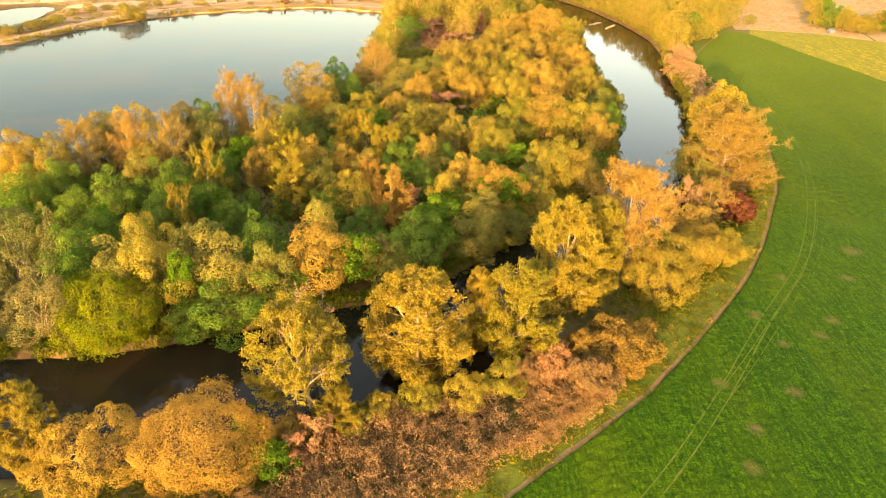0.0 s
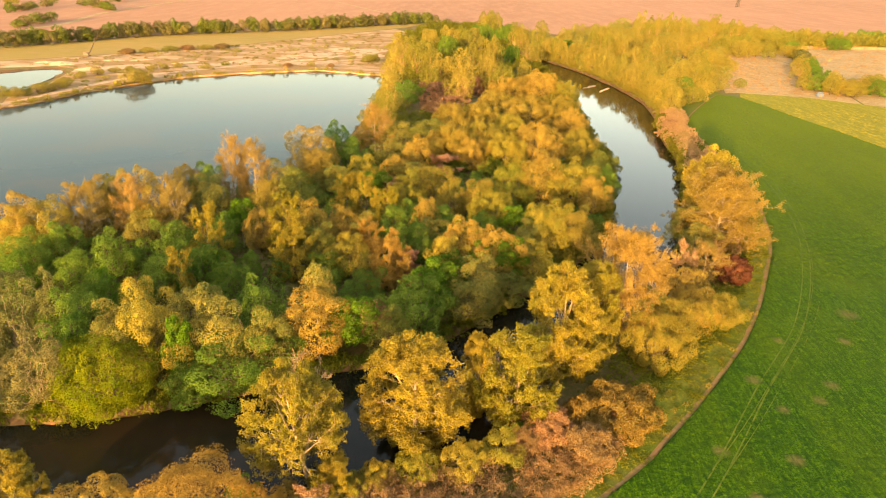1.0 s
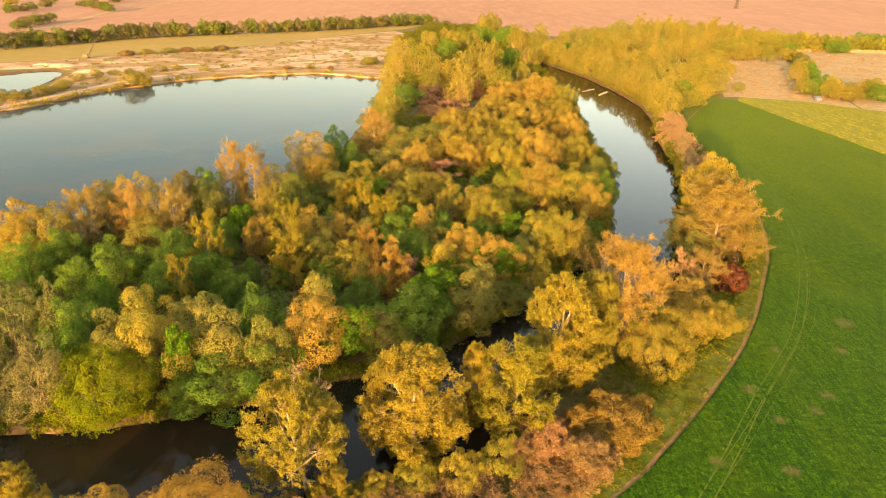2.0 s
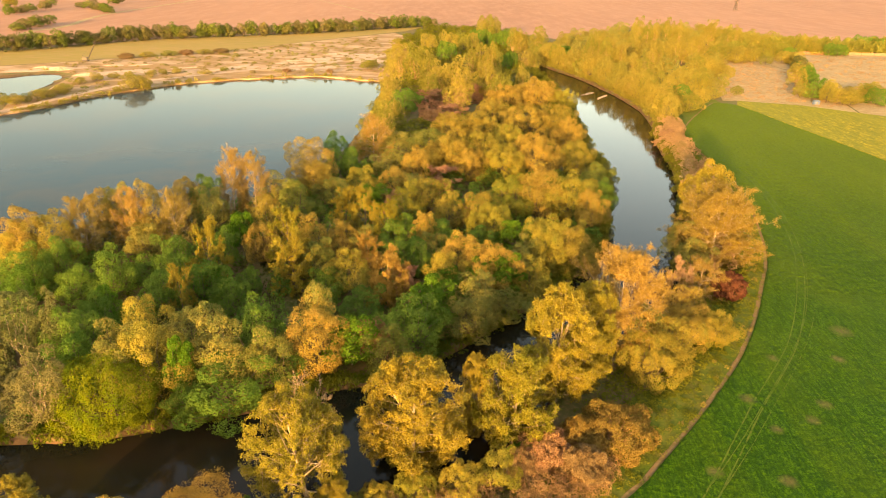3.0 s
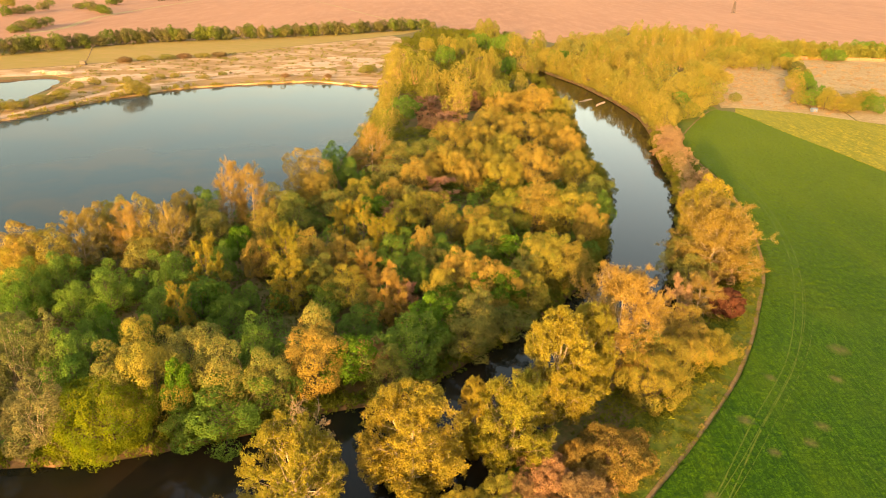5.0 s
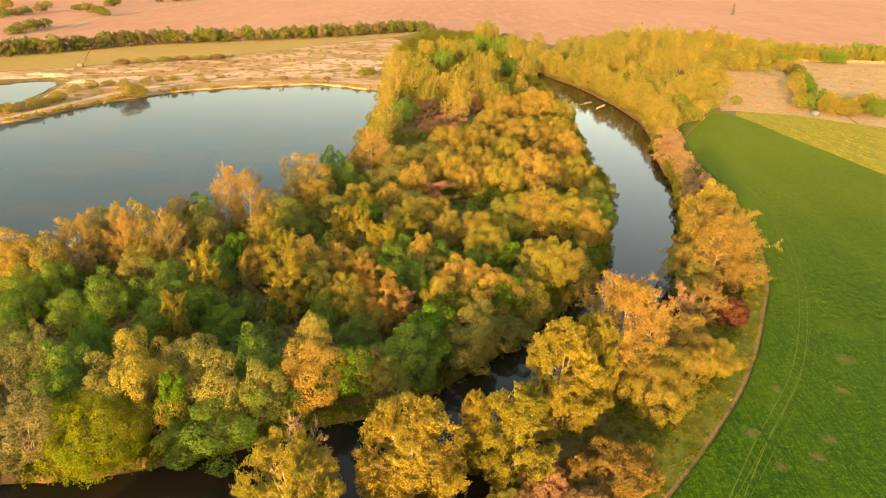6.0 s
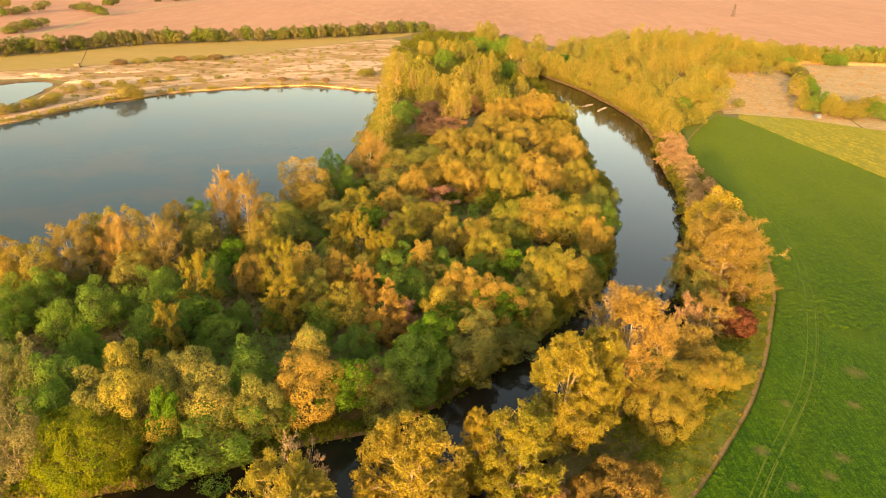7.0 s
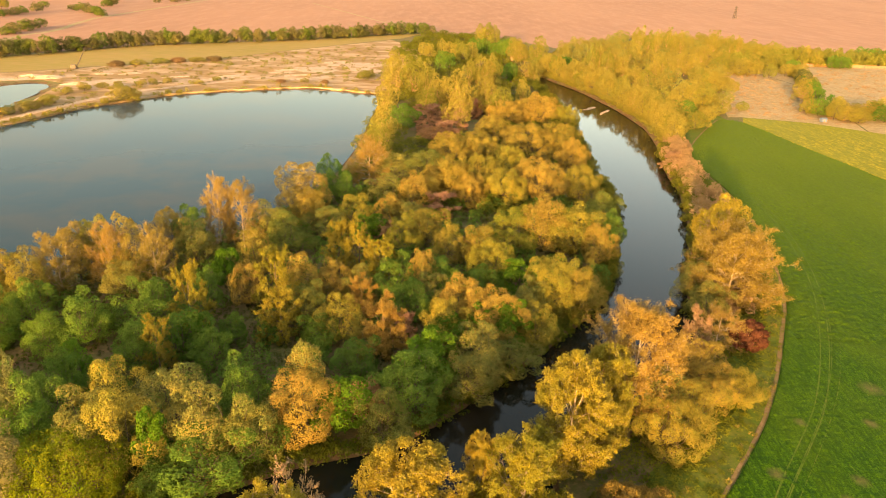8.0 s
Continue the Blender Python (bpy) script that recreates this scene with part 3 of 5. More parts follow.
KINDS = {
    "wg": ("willow", "golden spring willow with a rounded lumpy crown", lumpy, (15, 6), dict(ragged=0.45, tumble=0.42, lumps=26, count=16000, size=0.15, low=0.0, lump=0.36, flat=1.0, tufts=22, tuft=0.3), GOLD, BARK, 5),
    "wl": ("willow", "yellow-green spring willow with a rounded lumpy crown", lumpy, (15, 6), dict(ragged=0.45, tumble=0.42, lumps=26, count=16000, size=0.15, low=0.0, lump=0.36, flat=1.0, tufts=22, tuft=0.3), LIME_GOLD, BARK, 3),
    "wG": ("willow", "broad golden spring willow with many rounded leaf heads", lumpy, (15, 10), dict(lumps=58, count=32000, size=0.165, low=0.0, lump=0.225, flat=1.0, tumble=0.42, tufts=20, tuft=0.32, ragged=0.4), GOLD, BARK, 4),
    "wL": ("willow", "broad yellow-green spring willow with many rounded leaf heads", lumpy, (15, 10), dict(lumps=58, count=32000, size=0.165, low=0.0, lump=0.225, flat=1.0, tumble=0.42, tufts=20, tuft=0.32, ragged=0.4), LIME_GOLD, BARK, 2),
    "yb": ("yellow_tree", "dense round bright yellow tree beside the field", lumpy, (18, 7), dict(lumps=40, count=16000, size=0.19, low=0.0, tumble=0.6, lump=0.3), YELLOW, BARK, 1),
    "pb": ("poplar", "broad tall poplar covered in tan buds, pale branches showing", branchy, (22, 9), dict(rise_up=0.8, limbs=24, forks=11, twigs=5, per=50, size=0.145, fluff=0.55, fine=0.03, low=0.14), TAN, PALE_BARK, 2),
    "gw": ("willow", "broad drooping willow covered in fine golden catkins", lumpy, (11, 8.5), dict(smooth=0.75, lumps=46, count=60000, size=0.1, low=0.0, lump=0.34, top=0.8, tufts=34, tuft=0.36, tumble=0.6, ragged=0.3), CATKIN, BARK, 1),
    "ol": ("alder", "rounded olive-brown tree in young leaf", lumpy, (13, 5), dict(ragged=0.45, tumble=0.5, lumps=28, count=14000, size=0.14, lump=0.36, flat=1.0, low=0.0, tuft=0.3), OLIVE, BARK, 4),
    "gr": ("green_tree", "dense dark green rounded tree", lumpy, (12, 5), dict(ragged=0.45, tumble=0.5, lumps=28, count=14000, size=0.14, lump=0.36, flat=1.0, low=0.0, tuft=0.3), GREEN, BARK, 4),
    "bg": ("green_tree", "bright fresh green leafy tree", lumpy, (12, 4), dict(ragged=0.4, lump=0.36, lumps=26, count=7000, size=0.2, low=0.0, tumble=0.7), FRESH, BARK, 2),
    "yt": ("lime_tree", "broad yellow-green tree reaching down to the bank", lumpy, (13, 9), dict(lumps=70, count=40000, lump=0.26, low=0.0, size=0.135, tumble=0.6, tufts=18), LIME, BARK, 1),
    "sv": ("silver_poplar", "pale silvery poplar with plume-like upright leaf heads", lumpy, (20, 5), dict(lumps=40, count=17000, size=0.15, low=0.0, lump=0.30, flat=1.6, top=0.65, tumble=0.7, ragged=0.5, smooth=0.35, tufts=24), SILVER, PALE_BARK, 2),
    "yg": ("young_poplar", "yellow-leaved tree with pale upright limbs", branchy, (17, 5.5), dict(rise_up=0.8, limbs=16, forks=9, twigs=5, per=46, low=0.04, fluff=0.34, size=0.135), YELLOW, BARK, 4),
    "ny": ("maple", "large bright yellow tree with pale spreading limbs", branchy, (18, 6.3), dict(rise_up=0.9, limbs=22, forks=11, twigs=6, per=62, size=0.122, low=0.05, fluff=0.34, trunk_r=0.36, spread=0.85, dome=0.5), YELLOW, PALE_BARK, 2),
    "nf": ("maple", "bright yellow tree leaning over the river on a pale forked trunk", branchy, (19, 8), dict(rise_up=0.9, limbs=20, forks=10, twigs=6, per=62, size=0.122, low=0.16, fluff=0.34, spread=0.85, dome=0.5, trunk_r=0.42, lean=-0.14), YELLOW, PALE_BARK, 1),
    "po": ("poplar", "tall poplar with tan buds and bare pale branches", branchy, (20, 7), dict(rise_up=0.8, limbs=18, forks=10, twigs=4, per=34, size=0.135, fluff=0.55, fine=0.03, low=0.14), TAN, PALE_BARK, 3),
    "hz": ("hazel", "dense upright tree covered in golden-tan buds", branchy, (14, 5), dict(limbs=16, forks=9, twigs=5, per=46, size=0.13, fluff=0.4, low=0.04, fine=0.03, rise_up=0.9), TAN, TWIG_BARK, 2),
    "br": ("bare_shrub", "leafless brown shrub of thin twigs", branchy, (8, 4), dict(limbs=9, forks=6, twigs=5, per=26, size=0.18, low=0.04, trunk_r=0.12, fine=0.03), BROWN, TWIG_BARK, 3),
    "bt": ("bare_tree", "leafless grey-pink tree of thin upright twigs", branchy, (12, 4), dict(limbs=11, forks=8, twigs=7, per=4, size=0.13, low=0.08, trunk_r=0.18, fine=0.035, fluff=0.3, rise_up=0.9), PALE_TAN, PALE_BARK, 2),
    "ru": ("rust_shrub", "rounded shrub with rust-coloured dry leaves", lumpy, (7, 4.5), dict(lumps=36, count=7000, lump=0.29, size=0.19, low=0.0, tumble=1.0), RUST, TWIG_BARK, 3),
    "nr": ("rust_shrub", "fine-twigged rust-brown shrub beside the path", lumpy, (6, 4.5), dict(lumps=60, count=20000, lump=0.22, size=0.125, low=0.0, tumble=1.1, tuft=0.34), RUST, TWIG_BARK, 2),
    "tb": ("tan_shrub", "broad tan shrub in bud on the river bank", lumpy, (8, 5), dict(lumps=34, count=10000, size=0.15, low=0.0, lump=0.30, tumble=0.8, ragged=0.4), PALE_TAN, TWIG_BARK, 2),
    "rd": ("red_shrub", "dense wine-red shrub at the edge of the field", lumpy, (8, 4), dict(lumps=40, count=9000, lump=0.30, size=0.20, low=0.0), WINE, TWIG_BARK, 1),
    "bu": ("golden_bush", "broad golden-brown bush beside the path", lumpy, (7, 6), dict(lumps=60, count=24000, lump=0.22, size=0.135, low=0.0, tumble=0.8), BUSH, TWIG_BARK, 2),
    "lp": ("tall_poplar", "tall plume-shaped yellow-green poplar", lumpy, (18, 5.5), dict(lumps=26, count=4800, size=0.27, low=0.0, lump=0.32, flat=1.5, top=0.62, tumble=0.6, ragged=0.4, smooth=0.4), LIGHT, TWIG_BARK, 4),
    "fw": ("willow", "distant yellow willow of the far grove", lumpy, (13, 6), dict(tumble=0.5, lumps=26, count=4200, size=0.27, lump=0.36, flat=1.0), LIGHT, BARK, 4),
    "fg": ("green_tree", "distant dark green tree of the far grove", lumpy, (12, 6), dict(tumble=0.5, lumps=26, count=4200, size=0.27, lump=0.36, flat=1.0), GREEN, BARK, 3),
    "hg": ("hedge_tree", "distant green tree of the field hedge", lumpy, (14, 6), dict(lumps=18, count=1600, size=0.48, low=0.0, lump=0.42), HEDGE, BARK, 3),
    "hb": ("hedge_tree", "distant brown budding tree of the field hedge", lumpy, (13, 6), dict(lumps=18, count=1600, size=0.46, low=0.0, lump=0.42), DRAB, BARK, 3),
}
GROUPS = {"lp": "far trees", "fw": "far trees", "fg": "far trees", "hg": "hedge trees", "hb": "hedge trees"}
forms, planted = {}, {}
spin = random.Random(11)


def plant(kind, x, y, h, r, turn=None):
    """Sets a tree of a kind with its foot at x, y."""
    if kind in ("wg", "wl") and r > 0.5 * h:
        kind = "wG" if kind == "wg" else "wL"
    name, label, grow, (h0, r0), settings, leaf, bark, many = KINDS[kind]
    planted[kind] = planted.get(kind, -1) + 1
    form = planted[kind] % many
    z = float(ground_z(x, y))
    place = Matrix.Translation((x, y, z)) @ pose(0, 0, 0, 0, 0, spin.uniform(0, 360) if turn is None else turn)
    size = Vector((r / r0, r / r0, (h - z) / h0))
    if (kind, form) in forms:
        base = forms[kind, form]
        s = base.scale
        return copy_thing(base, place @ Matrix.Diagonal((size.x / s.x, size.y / s.y, size.z / s.z, 1)))
    tree = tagged(new(name), label, "shrub" if "shrub" in name or "bush" in name else "tree", GROUPS.get(kind, "riverside trees"))
    trunk, limbs, crown = grow(sum(map(ord, kind)) * 10 + form, h0, r0, **settings)
    stem = put("trunk", mesh_of("trunk", *trunk), bark, tree)
    for limb in limbs:
        name = "limb" if len(limbs) > 1 else "branchwork"
        put(name, mesh_of(name, *limb), bark, stem)
    put("crown", mesh_of("crown", *crown), leaf, tree)
    tree.matrix_basis = place @ Matrix.Diagonal((*size, 1))
    forms[kind, form] = tree
    return tree


# ---- the trees ----
for x, y, h, r in (
    (-110.2, 159.4, 17, 5.8), (-102.4, 159.5, 16, 6.2), (-97.8, 175.2, 17, 5.4), (-84.4, 175.8, 19, 5.4), (-79.9, 191.8, 16, 4.8), (-52.5, 181, 15, 5.5), (-50.4, 164.1, 13, 4.3),
    (-29.5, 168.2, 13, 4.4), (-37.5, 163.9, 16, 5.1), (-7.9, 208.2, 13, 6.3), (-0.4, 194.7, 14, 4.5), (-7.1, 174.3, 14, 4), (3, 160.8, 14, 5.1), (10.7, 152.8, 13, 8),
    (32.5, 168, 13, 6.1), (-25.6, 115.4, 15, 7.4), (28.2, 208.9, 18, 8.9), (42.5, 196.5, 15, 4.9), (9.1, 195.9, 13, 6), (-50.5, 230.5, 19, 8.5),
):
    plant('wg', x, y, h, r)
for x, y, h, r in (
    (-45.6, 219.7, 14, 6.6), (-13.4, 238.6, 15, 5.9), (-0.8, 297.9, 15, 8.6), (-0.3, 257.7, 16, 10.1), (10.8, 263.3, 15, 9), (12, 304.5, 14, 10.2), (46.3, 390.8, 16, 12.9),
    (29.7, 380.5, 14, 10.8), (33.4, 317.4, 16, 12.2), (49, 324.7, 15, 9.3), (32.5, 257.8, 16, 10.1), (52, 299.1, 14, 7.2), (48.1, 258.8, 14, 7.6), (6.3, 248, 12, 7.4),
    (19.9, 338.6, 14, 9.7), (-6.8, 255.1, 13, 6.3), (-19.2, 222.7, 12, 5.5), (54.1, 137.2, 11, 5.5), (60, 132.5, 8, 5.1), (46.4, 122.1, 12, 5.6),
):
    plant('wg', x, y, h, r)
# the last three are unseen willows, added to shade the river and silver poplars
for x, y, h, r in (
    (41.7, 116.7, 11, 5.8), (53.5, 130.2, 9, 4.9), (-46.7, 66, 9, 6.8), (-89, 57, 20, 6.5), (-100, 56, 21, 6.8), (-112, 55, 20, 6.8),
):
    plant('wg', x, y, h, r)
for x, y, h, r in (
    (-110, 155.7, 14, 4.9), (-94.1, 179.1, 17, 4.6), (-13.8, 201.6, 13, 5.1), (-24.5, 150.2, 12, 5.2), (-1, 150.5, 12, 4.7), (28.1, 170.9, 15, 8.7), (18.2, 205, 15, 7.2),
    (37.9, 207.1, 17, 8.3), (12, 183.6, 13, 6.6), (19.1, 250.6, 14, 8.6), (-59.2, 113.2, 17, 4.7), (-54.1, 103.8, 17, 6.4), (20.5, 152, 11, 5), (23.4, 283.9, 14, 8.3), (61.5, 383.2, 13, 7.2), (-30.6, 221.3, 12, 5.5),
):
    plant('wl', x, y, h, r)
for x, y, h, r in (
    (-97.6, 165.9, 17, 6), (-87.1, 171.1, 18, 5), (-76.1, 172.3, 18, 5), (-68.1, 199.3, 22, 5.2), (-61.6, 200.4, 21, 5.6), (-31.9, 265.2, 20, 7.8),
    (63.2, 153.3, 11, 5.2),
):
    plant('po', x, y, h, r)
for x, y, h, r in (
    (-58.1, 148.4, 19, 4.7), (-41.7, 160.4, 18, 5.4), (-37.9, 149.1, 15, 5.4), (-30.6, 185.5, 16, 4.5), (-24.3, 180.8, 17, 4.8), (-17.3, 175.2, 15, 4.7), (-59.1, 132.5, 14, 3.4),
):
    plant('yg', x, y, h, r)
for x, y, h, r in (
    (21.3, 107.8, 24, 7.6), (29, 117.5, 21, 5.7), (26.4, 111.1, 15, 5.8), (-56.4, 67.8, 13, 4.4), (-4.5, 89.6, 19, 9.4), (12.6, 95.9, 18, 7.6), (6, 99.6, 15, 3.6),
    (-14.9, 75.2, 8, 3.2),
):
    plant('ny', x, y, h, r)
for x, y, h, r in (
    (-19.5, 79, 20, 8),
):
    plant('nf', x, y, h, r, 0)
for x, y, h, r in (
    (6.3, 138, 13, 6.2), (5, 130.7, 9.5, 6.2), (-10.8, 115.8, 10.5, 4.8), (-70.8, 186.9, 14, 5.8), (-48.8, 114, 16, 6), (-41.5, 108.2, 15, 6.7), (-33.2, 108.4, 14, 4.8), (-34, 156.4, 12, 4.9), (14.6, 142.6, 6.5, 6.1),
    (-25.9, 120, 18, 3.9), (50.2, 228, 14, 5.6), (-23.5, 271.1, 13, 7.9), (-11.1, 277.8, 13, 8.2),
    (66.5, 178, 12, 5.1), (65.8, 167.9, 11, 5.2), (-59.9, 104.8, 15, 6.4), (-23.2, 244.2, 12, 6.7), (-38.5, 210.8, 11, 6.3), (-22.2, 170, 10, 5.3),
):
    plant('ol', x, y, h, r)
for x, y, h, r in (
    (20.2, 163.7, 11, 5.1), (-5.2, 167.6, 10, 4.4), (-48.4, 197.7, 13, 6), (-55.5, 205.6, 14, 6.2), (-82.1, 165.9, 11, 5.2), (-13.2, 220, 11, 5.5), (42.4, 124.1, 12, 5.4),
):
    plant('ol', x, y, h, r)
for x, y, h, r in (
    (-75.3, 195.4, 15, 4.9), (-68.9, 152.7, 13, 4.8), (-59.4, 161.6, 12, 3.8), (-80.2, 143.5, 12, 5.4), (-96.2, 150.6, 12, 4.8), (-100.2, 143.4, 12, 5.4), (-86.3, 139.3, 10, 4.5),
    (-50.2, 136.9, 9, 4.5), (-63.8, 134.7, 12, 4.4), (-57.7, 140.7, 12, 6.8), (-71.9, 120.8, 13, 4), (-37.3, 117.3, 14, 4.8), (-71, 108.5, 16, 5.2), (-39.2, 102.6, 10, 8.2),
    (-45.8, 100.1, 6.5, 4), (-14.5, 170, 12, 6.2), (-2.4, 176.2, 10, 5.4), (-9.3, 161, 11, 5.1),
):
    plant('gr', x, y, h, r)
for x, y, h, r in (
    (-6.4, 124.7, 13, 7), (-19, 135.2, 9, 4.4), (-45.3, 251.3, 16, 4.9), (-38.7, 242.5, 13, 5.4), (-26.9, 361.2, 14, 8.6), (50.2, 211.8, 12, 4.3), (-66.8, 102, 14, 5.2), (-98.7, 136.2, 11, 5.2),
    (-48, 146.7, 8, 3.1), (-29.1, 148.3, 8, 3.9), (8.7, 175.4, 9, 4.5),
):
    plant('gr', x, y, h, r)
for x, y, h, r in (
    (-58.8, 174.3, 12, 3.6), (-71.5, 124.7, 13, 3.1), (-48.2, 103.7, 15, 2.9), (-3.8, 134.3, 13, 6.1), (13.4, 150.1, 12, 4.7), (1.1, 148.8, 9, 4.7), (-19, 118.3, 12, 5.2),
    (18.1, 175.7, 11, 5.4), (-23.5, 209.5, 10, 5.3), (-56.5, 143.9, 9, 3.9), (8.7, 150.7, 10, 4), (-22.7, 66.8, 6, 3), (-27.6, 73.1, 5, 2.8),
):
    plant('bg', x, y, h, r)
for x, y, h, r in (
    (-58.8, 97.7, 13, 9),
):
    plant('yt', x, y, h, r)
for x, y, h, r in (
    (77.5, 196, 26.5, 7.2),
):
    plant('yb', x, y, h, r)
for x, y, h, r in (
    (36.7, 126.9, 24, 8.7), (74.6, 177.3, 22, 11.6),
):
    plant('pb', x, y, h, r)
for x, y, h, r in (
    (-74, 108.8, 20, 3.4), (-78.7, 106.5, 21, 5.9), (-68.5, 94.9, 15, 5.9), (-84, 102.3, 19, 5.5),
):
    plant('sv', x, y, h, r)
for x, y, h, r in (
    (56.5, 149.4, 12.5, 3.4), (-4, 237.6, 8, 7.2), (-19.6, 207.1, 8, 5.5), (-14.4, 387.4, 8, 11.2), (9.9, 404.7, 9, 9.2), (4.2, 201.5, 6, 3.6),
    (-9.9, 149.9, 8, 3.5), (-4.1, 354.2, 7, 8.9), (98.2, 308.7, 8, 5.2), (-17.4, 70.9, 7, 3.1), (-20.3, 69.5, 5, 2.3),
):
    plant('br', x, y, h, r)
for x, y, h, r in (
    (-15.4, 120.9, 10, 3.8), (-9.7, 343.9, 6, 8.7), (-49.2, 166.5, 7, 3.4),
):
    plant('ru', x, y, h, r)
for x, y, h, r in (
    (30.3, 96.4, 7, 7.2), (24, 94.9, 6, 4.3),
):
    plant('bu', x, y, h, r)
for x, y, h, r in (
    (-14.2, 144.5, 14, 5.6), (-21, 160, 12, 3.6),
):
    plant('hz', x, y, h, r)
for x, y, h, r in (
    (-35.7, 112.2, 9, 2.2), (-21.7, 90.3, 15.5, 4.4), (93, 262, 7, 3), (88, 244, 7, 3), (84, 228, 8, 3.2),
):
    plant('bt', x, y, h, r)
for x, y, h, r in (
    (96, 277, 6, 3.4), (99, 289, 7, 4.2), (101, 300, 8, 4.8), (103, 311, 8.5, 5), (105, 322, 8.5, 5), (109, 333, 8, 5), (110, 344, 7, 4.6), (95, 266, 6, 3.2), (92, 252, 6, 3.2),
):
    plant('tb', x, y, h, r)
for x, y, h, r in (
    (71.1, 154.2, 8, 4.2),
):
    plant('rd', x, y, h, r)
for x, y, h, r in (
    (-38.1, 457.4, 28, 8.3), (-26.7, 451.1, 28, 7.3), (-17.2, 444.2, 26.6, 5.7), (-36.8, 385.9, 25.2, 6.3), (-31.9, 321.6, 23.8, 6), (-31.7, 294.7, 21, 5.5), (0.9, 418.8, 25.2, 8.5),
    (10.1, 493.5, 22.9, 5.7), (15.1, 497.8, 23.3, 5.1), (22.6, 494.3, 24.4, 5.5), (26.8, 496.9, 25.2, 5.9), (15.1, 412.5, 21.3, 6.3), (20.1, 404.3, 22.1, 6.7), (27, 394.6, 19.6, 8.1),
    (41.4, 431.3, 19.6, 4.4), (2.7, 371.8, 22.4, 7.6), (50.4, 631.8, 22.6, 6.3), (55.5, 626.3, 22.6, 6.2), (60.6, 629.1, 19.2, 6.7), (69.6, 621.8, 23.8, 6.8),
):
    plant('lp', x, y, h, r)
for x, y, h, r in (
    (74.4, 624.7, 24.8, 5.8), (53.8, 537, 16.2, 6.9), (59.4, 537.9, 14.9, 5.3), (111.5, 584.9, 25, 5.9), (117.6, 589.8, 21.7, 6), (123.7, 586.9, 21.9, 6.2), (117.6, 548.4, 24.7, 6.4),
    (123, 552.5, 24.5, 7), (128.4, 549.5, 21, 6.7), (185.8, 729.8, 30.2, 6.1), (193.9, 726.8, 25.9, 6.7), (202, 725.1, 26.4, 5.1), (217, 739.9, 27.9, 5.2), (223.3, 739.3, 24.7, 5.3),
    (229.6, 733.2, 26.7, 6.7), (152.2, 545.4, 22, 5.1), (159.1, 553.5, 20.6, 6.8), (166, 556.7, 21.4, 7), (127.4, 504.9, 19.4, 6.2), (134.6, 501.6, 20, 5.8),
):
    plant('lp', x, y, h, r)
for x, y, h, r in (
    (186.1, 594.8, 18.6, 5.1), (192.2, 597.9, 19.3, 6.9), (198.3, 598.3, 19.6, 5.9), (266, 753.2, 26, 6.2), (270, 753.7, 25.9, 6.9), (283.4, 742.4, 23.6, 6.4), (290.2, 739.2, 22.9, 7),
    (221.9, 664.9, 19.1, 5), (227.4, 663.6, 19.2, 5), (232.9, 666, 19.5, 5.1), (243.2, 496.6, 16.8, 7), (257.6, 444, 11.3, 6.4), (263.4, 440.7, 11.9, 6.5), (150.4, 618.4, 20.5, 6.4),
    (157.8, 629.7, 21.4, 5.9), (94.4, 522.3, 18.1, 5.7), (99.8, 519, 18.4, 6.2), (-9.3, 422, 21, 6.9), (-15.3, 403.4, 16.8, 6.6),
):
    plant('lp', x, y, h, r)
for x, y, h, r in (
    (25.9, 755.7, 22.8, 6.5), (32.6, 752.4, 23.8, 6.5), (39.3, 755.8, 22, 6.6), (74.6, 583.1, 16.3, 5.9), (81.4, 588.6, 16, 5.6), (66.2, 561.9, 7.8, 5.9), (72.6, 568.2, 6.8, 5.7),
    (288.5, 715.4, 17.8, 5.9), (294.6, 710.3, 15, 6.1), (300.7, 709.9, 17.5, 6.7), (233.4, 630.8, 14.5, 6.6), (238.5, 636.3, 16.2, 5.7), (243.6, 630.2, 14.5, 6.6), (288.3, 659.8, 15.8, 5.8),
    (295.5, 661.5, 16.1, 6.8), (302.7, 658.4, 14.6, 6.9), (338.1, 707.3, 18.2, 5.9), (345.9, 708.1, 17.9, 5.4), (353.7, 705.6, 17.6, 6.3), (286.6, 619.8, 11.2, 5.7),
):
    plant('fw', x, y, h, r)
for x, y, h, r in (
    (293.2, 616.3, 10.6, 6.2), (299.8, 617, 12.5, 5.1), (253.6, 615.7, 12.2, 6.8), (260.1, 615.7, 12.7, 6.2), (266.6, 605.1, 12.3, 5.3), (181, 524.7, 15.8, 6), (187.5, 526.1, 16.7, 6.2),
    (194, 525.2, 14.4, 6.7), (145.3, 453.1, 17.4, 5.7), (151.8, 449.8, 16.5, 6.6), (158.3, 449.5, 17.4, 6.8), (119.6, 428.1, 17.6, 5), (125.5, 425.9, 17.7, 5.1), (131.4, 421.7, 15.5, 6.1),
    (115, 400, 16.3, 6.6), (118, 391, 14.8, 5.3), (113, 366, 12.7, 6), (114.5, 377, 12.7, 6), (122, 384, 12.3, 5.7), (118, 370, 11.1, 5.7),
):
    plant('fw', x, y, h, r)
